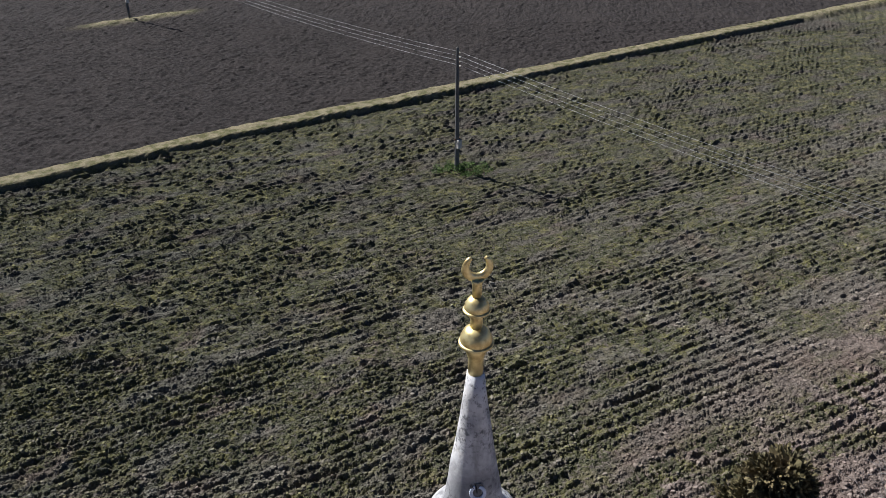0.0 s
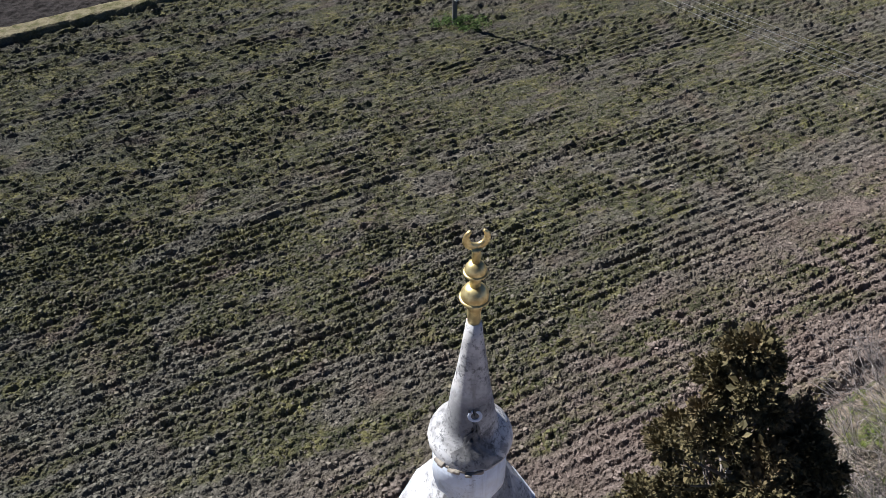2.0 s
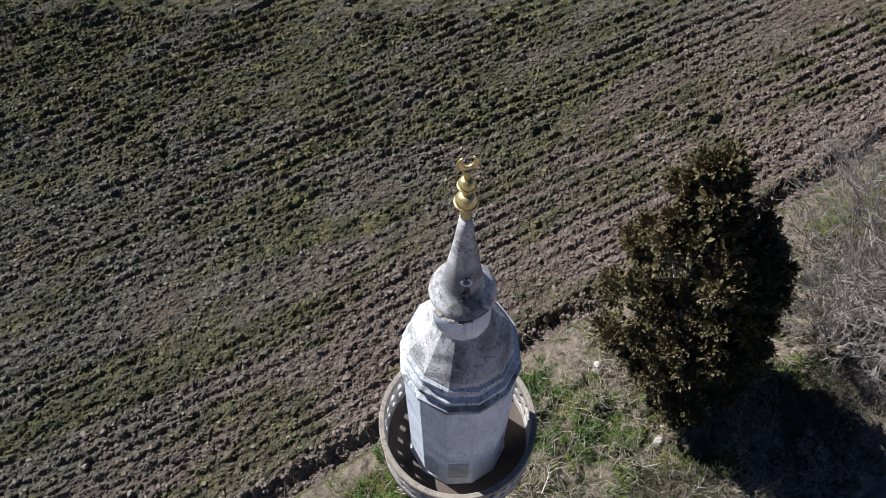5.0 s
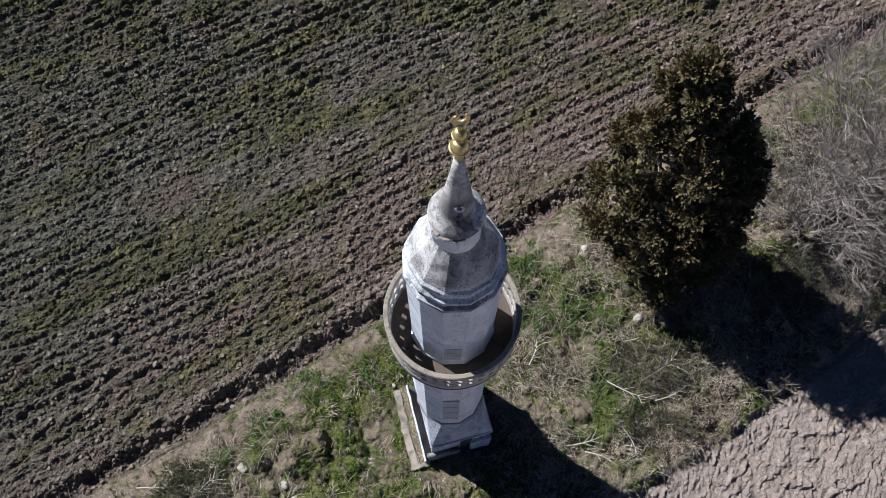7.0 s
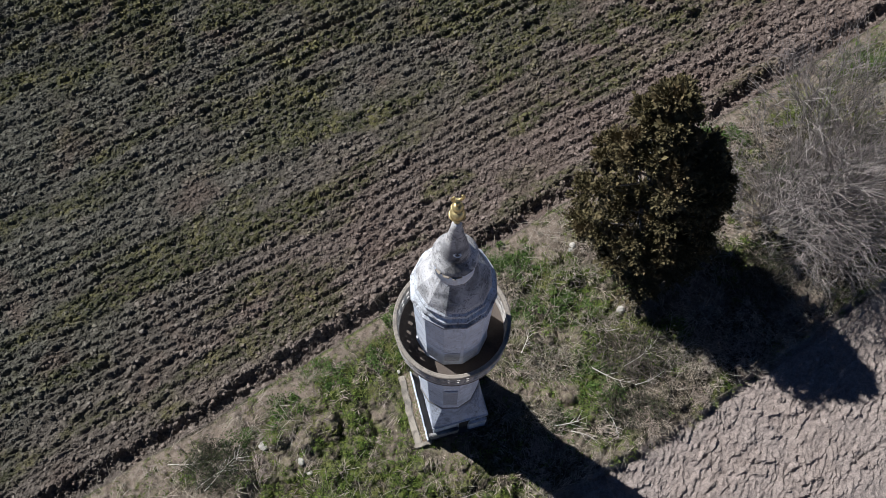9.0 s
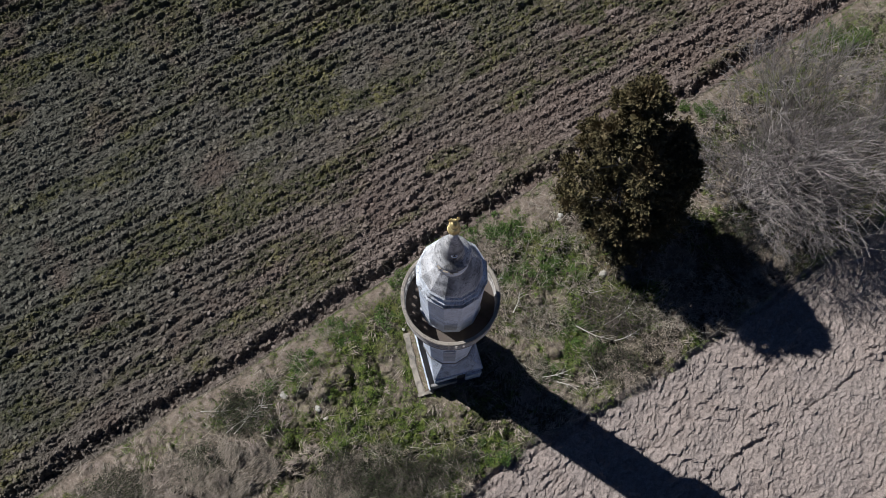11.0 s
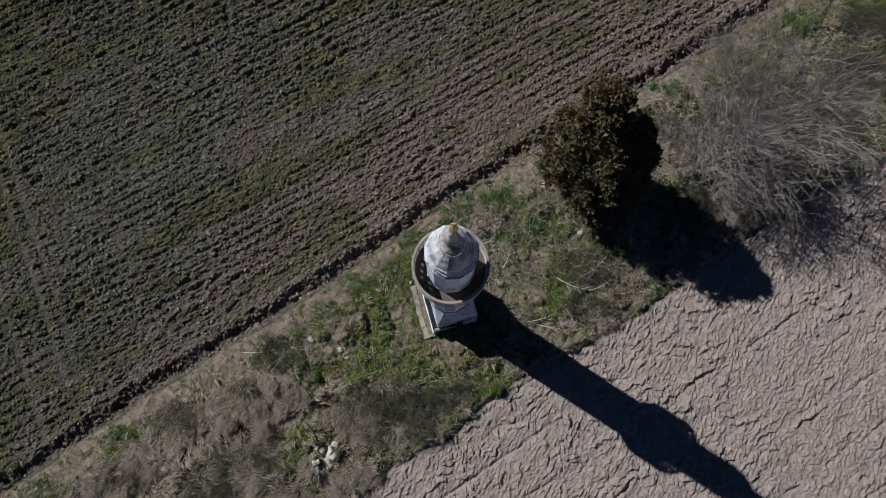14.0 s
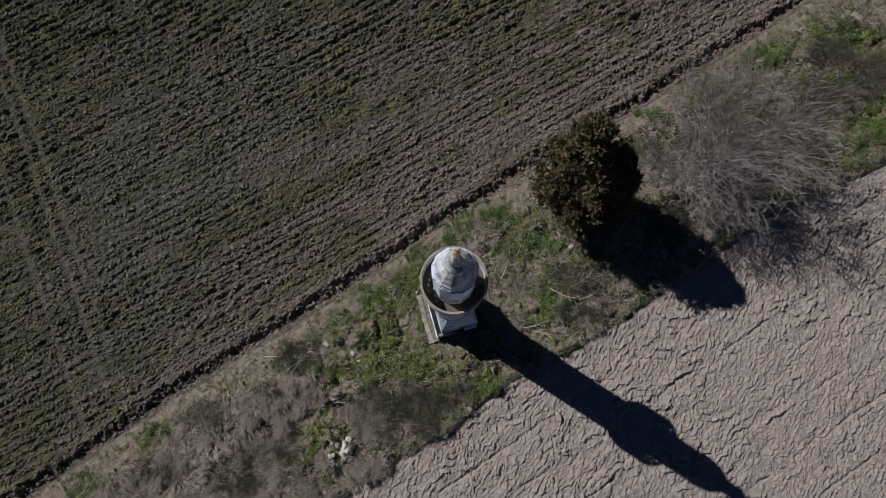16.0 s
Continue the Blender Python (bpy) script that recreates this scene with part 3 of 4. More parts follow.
def build_minaret():
    tower = thing("minaret", "tall old whitewashed twelve-sided minaret with a walled balcony", "minaret")
    root = thing("square_base", "square whitewashed base block with sloping shoulders", "")
    root.parent = tower
    root.matrix_basis = pose(0, 0, 0, 0, 0, 15)
    # plinth and base stand turned against the shaft
    def worn(bm, amount, seed):
        bmesh.ops.subdivide_edges(bm, edges=[e for e in bm.edges if e.calc_length() > 0.5], cuts=13, use_grid_fill=True)
        for v in bm.verts:
            n = noise.noise_vector(v.co * 2.7 + Vector((seed, 0, 0))) + 0.6 * noise.noise_vector(v.co * 7.1 + Vector((0, seed, 0)))
            v.co += n * amount
        return bm
    part("plinth_kerb", worn(block(-1.72, -1.44, -1.60, 1.20, -0.4, 0.16, 0.04), 0.075, 3.0), OLDSTONE, root, "low worn stone kerb")
    part("planting_bed", worn(block(-1.46, -1.20, -1.52, 1.25, -0.4, 0.13, 0.03), 0.06, 5.0), BEDSOIL, root, "narrow strip of crumbly soil and moss")
    part("corner_slab", worn(block(-1.74, -1.06, -1.62, -1.46, -0.3, 0.19, 0.03), 0.06, 8.0), OLDSTONE, root, "broken pale corner slab")
    part("plinth", worn(block(-1.16, 1.15, -1.50, 1.20, -0.4, 0.10, 0.03), 0.03, 7.0), DARKSTONE, root, "low sooty stone plinth")
    part("side_wall", worn(block(-1.225, -1.165, -1.50, 1.20, 0.02, 0.52, 0.015), 0.02, 11.0), WHITEWASH, root, "thin low whitewashed side wall")
    part("base_wall", block(-0.92, 1.04, -1.32, 1.04, 0.13, 2.44, 0.02), SHADE_COAT, root)
    part("front_step", worn(block(-1.10, 0.02, -1.46, -1.31, 0.02, 0.95, 0.03), 0.03, 13.0), DARK_COAT, root, "crumbling grey front wall stub")
    part("front_step", worn(block(0.38, 1.06, -1.45, -1.31, 0.02, 1.70, 0.03), 0.02, 17.0), SHADE_COAT, root, "crumbling whitewashed front wall stub")
    part("doorway", block(0.04, 0.42, -1.335, -1.25, 0.14, 2.20), GAP, root, "dark doorway gap")
    part("eave", block(-0.96, 1.08, -1.37, 1.08, 2.38, 2.54, 0.025), SHADE_COAT, root)
    # sloping shoulders from the square to twelve sides
    bm = bmesh.new()
    low, high = [], []
    turn = TURN - radians(15)
    for i in range(SIDES):
        a = turn + 2 * math.pi * i / SIDES
        sx, sy = math.sin(a), -math.cos(a)
        high.append(bm.verts.new((0.97 * CORNER * sx, 0.97 * CORNER * sy, 3.72)))
        k = 1.0 / max(abs(sx), abs(sy))
        qx, qy = sx * k, sy * k
        if min(abs(qx), abs(qy)) > 0.60:
            qx, qy = math.copysign(1, qx), math.copysign(1, qy)
        low.append(bm.verts.new((0.06 + qx * 0.99, -0.14 + qy * 1.19, 2.52)))
    for i in range(SIDES):
        j = (i + 1) % SIDES
        bm.faces.new((low[i], low[j], high[j], high[i]))
    bm.faces.new(high)
    part("shoulder", bm, SHADE_COAT, root)
    part("shoulder_band", poly([(0.985, 3.68), (0.995, 3.70), (0.985, 3.76), (0.95, 3.78)]), CEMENT, tower)
    part("shaft", poly([(0.955, 3.74), (0.945, 7.0), (0.935, 10.35)], rough=0.004), WHITEWASH, tower)
    # walled-up window on the shaft
    win = part("walled_up_window", block(-0.20, 0.24, -0.975, -0.93, 4.6, 7.4, 0.01), PATCH, tower, "walled-up window patched in grey cement")
    for k in range(7):
        z = 4.75 + k * 0.40
        part("course", block(-0.18, 0.22, -0.985, -0.96, z, z + 0.26, 0.012), PATCH, win)
    # balcony
    part("corbel", lathe([(0.96, 10.30), (1.02, 10.42), (1.02, 10.52), (1.14, 10.62), (1.14, 10.74), (1.27, 10.84), (1.27, 10.98), (1.36, 11.06), (1.36, 11.14)], 48), WHITEWASH, tower, smooth=False)
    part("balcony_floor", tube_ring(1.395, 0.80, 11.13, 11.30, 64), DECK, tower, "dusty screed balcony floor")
    part("parapet_kerb", tube_ring(1.40, 1.31, 11.296, 11.52, 72), PARAPET_COAT, tower)
    part("parapet_rim", tube_ring(1.412, 1.305, 12.13, 12.30, 72, 0.02), FLOOR_COAT, tower, "worn sandy parapet rim")
    part("parapet_band", tube_ring(1.392, 1.318, 11.70, 11.85, 72, 0.006), PARAPET_COAT, tower)
    # pierced panels: square slots below the band, narrowing uprights above it
    count = 36
    for z0, z1, foot, head in ((11.51, 11.71, 0.066, 0.066), (11.84, 12.14, 0.038, 0.095)):
        bm = block(-1, 1, -1.388, -1.322, z0, z1)
        for v in bm.verts:
            v.co.x *= foot if v.co.z < (z0 + z1) / 2 else head
        first = part("baluster", bm, PARAPET_COAT, tower)
        for k in range(1, count):
            ob = new("baluster", first.data)
            ob.parent = tower
            ob.matrix_basis = pose(0, 0, 0, 0, 0, 360 * k / count)
    # drum over the balcony
    part("drum", poly([(0.875, 11.28), (0.875, 11.42), (0.845, 11.46), (0.84, 15.10)], rough=0.003), WHITEWASH, tower)
    part("drum_patch", block(-0.19, 0.18, -0.855, -0.83, 11.6, 12.5, 0.01), PATCH, tower, "grey cement repair patch")
    # stepped cornice of three chipped ledges, then the dome
    part("cornice", poly([(0.835, 15.02), (0.865, 15.08), (0.878, 15.12), (0.878, 15.21), (0.81, 15.26), (0.80, 15.36)], rough=0.006, seed=2), CORNICE_COAT, tower, "chipped moulded cornice")
    part("cornice", poly([(0.79, 15.28), (0.80, 15.34), (0.838, 15.38), (0.838, 15.46), (0.765, 15.51), (0.755, 15.60)], rough=0.007, seed=5), CORNICE_COAT, tower, "chipped moulded cornice")
    part("cornice", poly([(0.745, 15.54), (0.755, 15.62), (0.778, 15.65), (0.778, 15.72), (0.73, 15.76)], rough=0.008, seed=6), CORNICE_COAT, tower, "chipped moulded cornice")
    part("dome", poly([(0.735, 15.74), (0.728, 15.78), (0.695, 15.88), (0.63, 16.02), (0.555, 16.16), (0.475, 16.31), (0.415, 16.45), (0.37, 16.58)], rough=0.012, seed=3), WEATHERED, tower, "grey weathered faceted dome", smooth=False)
    part("neck", lathe([(0.385, 16.48), (0.38, 16.9), (0.385, 17.2)], 32), WHITEWASH, tower, smooth=True)
    part("spire", lathe([(0.385, 17.15), (0.415, 17.17), (0.425, 17.20), (0.424, 17.25), (0.408, 17.295), (0.375, 17.345), (0.328, 17.39), (0.288, 17.425), (0.258, 17.475), (0.246, 17.53), (0.218, 17.74), (0.192, 17.93), (0.160, 18.12), (0.126, 18.36), (0.092, 18.63), (0.067, 18.86)], 36, 0, None, 0.004, 4), SPIRE_COAT, tower, "stained concave plaster spire", smooth=True)
    # dark plaster on the front of the bulb and cone, a cracked ring boss over it, and a broken ledge below
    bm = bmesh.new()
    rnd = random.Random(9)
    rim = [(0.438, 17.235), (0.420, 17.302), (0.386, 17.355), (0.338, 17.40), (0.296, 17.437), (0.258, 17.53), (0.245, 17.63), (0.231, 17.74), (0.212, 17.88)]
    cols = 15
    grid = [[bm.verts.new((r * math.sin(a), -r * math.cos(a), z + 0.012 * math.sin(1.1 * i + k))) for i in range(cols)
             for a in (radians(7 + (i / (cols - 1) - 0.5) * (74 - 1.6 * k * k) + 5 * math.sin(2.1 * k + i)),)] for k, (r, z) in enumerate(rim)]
    for k in range(len(rim) - 1):
        for i in range(cols - 1):
            if rnd.random() < 0.93 or 3 < i < 11:
                bm.faces.new((grid[k][i], grid[k][i + 1], grid[k + 1][i + 1], grid[k + 1][i]))
    part("dark_patch", bm, DARK_COAT, tower, "blackened flaking plaster patch", smooth=True)
    ring = part("spire_boss", tube_ring(0.070, 0.040, 0.0, 0.014, 18, 0.005), WHITEWASH, tower, "pale plaster ring boss")
    ring.matrix_basis = pose(0.03, -0.212, 17.80, 76, 0, 0)
    for k in range(9):
        w = 0.455 + 0.02 * math.sin(2.3 * k)
        bit = part("ledge_fragment", block(-0.034, 0.034, -w, -0.40, 17.165 + 0.01 * (k % 2), 17.205 + 0.014 * math.sin(1.7 * k), 0.006), OLDSTONE, tower, "broken tan plaster ledge under the bulb")
        bit.matrix_basis = pose(0, 0, 0, 0, 0, -48 + 7.5 * k)
    # gilded finial
    fin = part("finial", lathe([(0.058, 18.84), (0.060, 19.00), (0.082, 19.08), (0.085, 19.11)], 24), GILT, tower, "gilded crescent finial", smooth=True)
    part("lower_ball", lathe([(0.08, 19.10), (0.112, 19.13), (0.122, 19.16), (0.118, 19.20), (0.095, 19.25), (0.062, 19.285)], 28), GILT, fin, smooth=True)
    part("ball_rim", lathe([(0.105, 19.128), (0.132, 19.136), (0.136, 19.147), (0.128, 19.158), (0.105, 19.162)], 28), GILT, fin, smooth=True)
    part("ball_rim", lathe([(0.080, 19.420), (0.101, 19.426), (0.105, 19.436), (0.099, 19.446), (0.080, 19.450)], 28), GILT, fin, smooth=True)
    part("stem", lathe([(0.048, 19.27), (0.046, 19.36), (0.052, 19.42)], 18), GILT, fin, smooth=True)
    part("upper_ball", lathe([(0.055, 19.405), (0.085, 19.425), (0.093, 19.45), (0.088, 19.485), (0.070, 19.52), (0.042, 19.55)], 28), GILT, fin, smooth=True)
    part("neck_stem", lathe([(0.036, 19.53), (0.036, 19.66), (0.05, 19.70)], 18), GILT, fin, smooth=True)
    part("iron_rod", lathe([(0.014, 19.26), (0.014, 19.44)], 8), IRON, fin)
    bm = bmesh.new()
    rings, n = [], 30
    for i in range(n + 1):
        a = math.pi * (-0.5 - 0.80 + 1.60 * i / n)
        fat = 0.036 * math.sin(math.pi * (0.06 + 0.88 * i / n)) ** 0.7 + 0.004
        rings.append([bm.verts.new(((0.088 + fat * math.cos(b) * 0.95) * math.cos(a), 0.024 * math.sin(b) * (0.35 + fat / 0.06), (0.088 + fat * math.cos(b) * 0.95) * math.sin(a))) for b in (k * math.pi / 4 for k in range(8))])
    for a, b in zip(rings, rings[1:]):
        for k in range(8):
            bm.faces.new((a[k], a[(k + 1) % 8], b[(k + 1) % 8], b[k]))
    bm.faces.new(rings[0])
    bm.faces.new(rings[-1])
    part("crescent", bm, GILT, fin, smooth=True).matrix_basis = pose(0, 0, 19.80, 0, 4, 14)
    return tower


build_minaret()


# ---- strips, twigs and leaves in bulk ----
def blades(x, y, z, long, wide, lean, rnd, bend=0.35, a=None):
    """Tapering blades, two triangles each, rooted at x, y, z; lean 0 upright, 1 lying."""
    n = len(x)
    a = rnd.uniform(0, 2 * math.pi, n) if a is None else a
    dx, dy = np.cos(a), np.sin(a)
    up = np.sqrt(np.maximum(0.02, 1 - lean * lean))
    tip = np.stack([x + dx * long * lean, y + dy * long * lean, z + long * up * (1 - bend * lean)], 1)
    mid = np.stack([x + dx * long * lean * 0.45, y + dy * long * lean * 0.45, z + long * up * 0.62], 1)
    side = np.stack([-dy, dx, np.zeros(n)], 1) * (wide / 2)[:, None]
    root = np.stack([x, y, z - 0.02], 1)
    verts = np.stack([root, mid + side, tip, mid - side], 1).reshape(-1, 3)
    b = np.arange(n)[:, None] * 4
    faces = np.concatenate([b + [0, 1, 3], b + [3, 1, 2]], 1).reshape(-1, 3)
    return verts, faces


def sticks(a, b, ra, rb, sides=3):
    """Thin tapering prisms from points a to points b."""
    d = b - a
    d = d / np.maximum(1e-6, np.linalg.norm(d, axis=1))[:, None]
    u = np.cross(d, np.where(np.abs(d[:, 2:3]) < 0.9, [[0, 0, 1.0]], [[1.0, 0, 0]]))
    u /= np.linalg.norm(u, axis=1)[:, None]
    v = np.cross(d, u)
    rows = []
    for p, r in ((a, ra), (b, rb)):
        for k in range(sides):
            t = 2 * math.pi * k / sides
            rows.append(p + (u * math.cos(t) + v * math.sin(t)) * np.asarray(r)[:, None])
    verts = np.stack(rows, 1).reshape(-1, 3)
    o = np.arange(len(a))[:, None] * 2 * sides
    quads = [o + [k, (k + 1) % sides, sides + (k + 1) % sides, sides + k] for k in range(sides)]
    return verts, np.concatenate(quads, 1).reshape(-1, 4)


def on_verge(n, rnd, x0=-27, x1=30):
    x = rnd.uniform(x0, x1, n)
    y = rnd.uniform(-18, 24, n)
    e, s, b = lay(x, y)
    keep = (e < -0.05) & (s < 0.1)
    x, y, e = x[keep], y[keep], e[keep]
    z, masks = shape_ground(x, y)
    off = np.abs((x * math.cos(radians(15)) + y * math.sin(radians(15)))) > 1.72
    off |= np.abs((-x * math.sin(radians(15)) + y * math.cos(radians(15)))) > 1.58
    return x[off], y[off], z[off], e[off], {k: v[off] for k, v in masks.items()}


def tussocks(n, per, spread, rnd):
    """Roots for blades that stand in bunches."""
    x, y, z, e, m = on_verge(n, rnd)
    k = np.repeat(np.arange(len(x)), per)
    px, py = x[k] + rnd.normal(0, spread, len(k)), y[k] + rnd.normal(0, spread, len(k))
    return px, py, z[k], e[k], {q: v[k] for q, v in m.items()}, k


def build_grass():
    rnd = np.random.default_rng(7)
    x, y, z, e, m, k = tussocks(80000, 12, 0.08, rnd)
    tall = rnd.uniform(0.5, 1.3, k.max() + 1)[k]
    chance = (1 - 0.6 * m["bare"]) * (0.10 + 1.0 * step(fbm(x * 1.5, y * 1.5, 3, 131), 0.42, 0.58)) * (1 - 0.85 * m["green"])
    pick = (rnd.random(k.max() + 1)[k] < chance)
    n = pick.sum()
    v, f = blades(x[pick], y[pick], z[pick], rnd.uniform(0.16, 0.46, n) * tall[pick] * (1 + 0.6 * step(-x, 4.5, 7.5)[pick]), rnd.uniform(0.012, 0.034, n), rnd.uniform(0.45, 0.98, n), rnd,
                  a=(9.0 * fbm(x * 0.35, y * 0.35, 2, 133) + (1 - 0.6 * step(-x, 4.5, 7.5)) * (rnd.normal(0, 0.8, k.max() + 1)[k] + rnd.normal(0, 0.45, len(k))))[pick])
    tagged(new("dead_grass", put_mesh("dead_grass", v, f, DRY)), "flattened dead straw-coloured grass on the verge", "grass", kind="stuff")
    x, y, z, e, m = on_verge(34000, rnd, -27, -3.5)
    keep = (m["green"] < 0.5) & (e < -0.9) & (fbm(x * 0.8, y * 0.8, 3, 139) > 0.44)
    k = np.repeat(np.flatnonzero(keep), 28)
    lie = rnd.normal(-1.95, 0.35, len(x))[k] + 2.2 * (fbm(x[k] * 0.4, y[k] * 0.4, 2, 137) - 0.5) + rnd.normal(0, 0.16, len(k))
    n = len(k)
    v, f = blades(x[k] + rnd.normal(0, 0.10, n), y[k] + rnd.normal(0, 0.10, n), z[k] + rnd.uniform(0, 0.10, n), rnd.uniform(0.25, 0.60, n), rnd.uniform(0.012, 0.026, n), rnd.uniform(0.70, 0.95, n), rnd, 0.5, lie)
    tagged(new("combed_grass", put_mesh("combed_grass", v, f, HAY)), "long dead tan grass combed flat over hummocks", "grass", kind="stuff")
    x, y, z, e, m = on_verge(110000, rnd)
    pick = rnd.random(len(x)) < 0.75 * step(fbm(x * 0.5, y * 0.5, 3, 135) + 0.10 * step(x, 2, 4), 0.42, 0.62)
    n = pick.sum()
    v, f = blades(x[pick], y[pick], z[pick] + 0.05, rnd.uniform(0.40, 1.2, n), rnd.uniform(0.007, 0.014, n), rnd.uniform(0.75, 0.99, n), rnd, 0.2)
    tagged(new("dead_stalks", put_mesh("dead_stalks", v, f, STRAW)), "long pale fallen stalks criss-crossing on the verge", "grass", kind="stuff")
    x, y, z, e, m, k = tussocks(90000, 14, 0.07, rnd)
    pick = rnd.random(k.max() + 1)[k] < m["green"] * (1 - 0.6 * m["bare"]) * step(fbm(x * 1.8, y * 1.8, 3, 141), 0.40, 0.56)
    n = pick.sum()
    v, f = blades(x[pick], y[pick], z[pick], rnd.uniform(0.07, 0.22, n), rnd.uniform(0.014, 0.034, n), rnd.uniform(0.3, 0.9, n), rnd)
    tagged(new("green_grass", put_mesh("green_grass", v, f, GREEN)), "short green spring grass on the verge", "grass", kind="stuff")


build_grass()


def leaf_cloud(centres, radius, count, size, rnd, flat=0.7, slim=0.30, stray=0.55):
    """Small pointed leaves scattered round centres, each a bent pair of triangles."""
    k = rnd.integers(0, len(centres), count)
    off = rnd.normal(0, 1, (count, 3))
    off *= (np.asarray(radius)[k] * rnd.random(count) ** 0.4 / np.linalg.norm(off, axis=1))[:, None]
    off[:, 2] *= flat
    p = centres[k] + off
    d = off / np.maximum(1e-6, np.linalg.norm(off, axis=1))[:, None] + rnd.normal(0, stray, (count, 3))
    d /= np.linalg.norm(d, axis=1)[:, None]
    u = np.cross(d, rnd.normal(0, 1, (count, 3)))
    u /= np.maximum(1e-6, np.linalg.norm(u, axis=1))[:, None]
    s = size * rnd.uniform(0.6, 1.4, count)
    a, b = p, p + d * s[:, None]
    w = u * (s * slim)[:, None]
    mid = (a + b) / 2 + np.cross(d, u) * (s * 0.08)[:, None]
    verts = np.stack([a, mid + w, b, mid - w], 1).reshape(-1, 3)
    return verts, (np.arange(count)[:, None] * 4 + np.array([[0, 1, 2, 3]])).reshape(-1, 4)


def build_weeds(cx, cy, rx, ry, h, count, size, rnd, label):
    m = max(8, int(26 * rx * ry))
    a, r = rnd.uniform(0, 2 * math.pi, m), rnd.random(m) ** 0.55 * rnd.uniform(0.75, 1.3, m)
    px, py = cx + rx * r * np.cos(a), cy + ry * r * np.sin(a)
    pz = shape_ground(px, py)[0] + h * (0.35 + 0.5 * rnd.random(m)) * (1 - 0.5 * r)
    v, f = leaf_cloud(np.stack([px, py, pz], 1), np.full(m, 0.22 + 0.15 * h) * rnd.uniform(0.4, 1.3, m), count, size, rnd, 0.55)
    ob = new("weed_patch", put_mesh("weed_patch", v, f, WEED))
    return tagged(ob, label, "weeds", "weed patches on the verge")


def build_shrub(cx, cy, rx, ry, h, count, rnd, mat, label, leafy=0, name="shrub", thick=0.013):
    """A low mound of crossing, arching twigs."""
    root = thing(name, label, "shrub", (cx, cy, height(cx, cy)), 0, "shrubs on the verge")
    a, r = rnd.uniform(0, 2 * math.pi, count), np.sqrt(rnd.random(count)) * 0.8
    x, y = cx + rx * r * np.cos(a), cy + ry * r * np.sin(a)
    p = np.stack([x - cx, y - cy, shape_ground(x, y)[0] - height(cx, cy) - 0.03], 1)
    d = rnd.normal(0, 0.75, (count, 3)) + np.stack([np.cos(a) * r * 0.7, np.sin(a) * r * 0.7, np.zeros(count)], 1)
    d[:, 2] = np.abs(d[:, 2]) + 0.55
    d /= np.linalg.norm(d, axis=1)[:, None]
    vs, fs, base, tips = [], [], 0, []
    for k in range(3):
        long = h * rnd.uniform(0.30, 0.62, count) * (1.15 - 0.45 * r)
        q = p + d * long[:, None]
        w = thick * (1 - 0.3 * k)
        v, f = sticks(p, q, np.full(count, w), np.full(count, w * 0.7))
        vs.append(v), fs.append(f + base)
        base += len(v)
        tips.append(q)
        p = q
        d = d + rnd.normal(0, 0.42, (count, 3)) - np.array([0, 0, 0.16])
        d /= np.linalg.norm(d, axis=1)[:, None]
    twigs = new("branchwork", put_mesh("branchwork", np.concatenate(vs), np.concatenate(fs), mat))
    twigs.parent = root
    if leafy:
        v, f = leaf_cloud(np.concatenate(tips), np.full(3 * count, 0.12), int(leafy * 2.2), 0.06, rnd)
        leaves = new("foliage", put_mesh("foliage", v, f, BUSH))
        leaves.parent = root
    return root


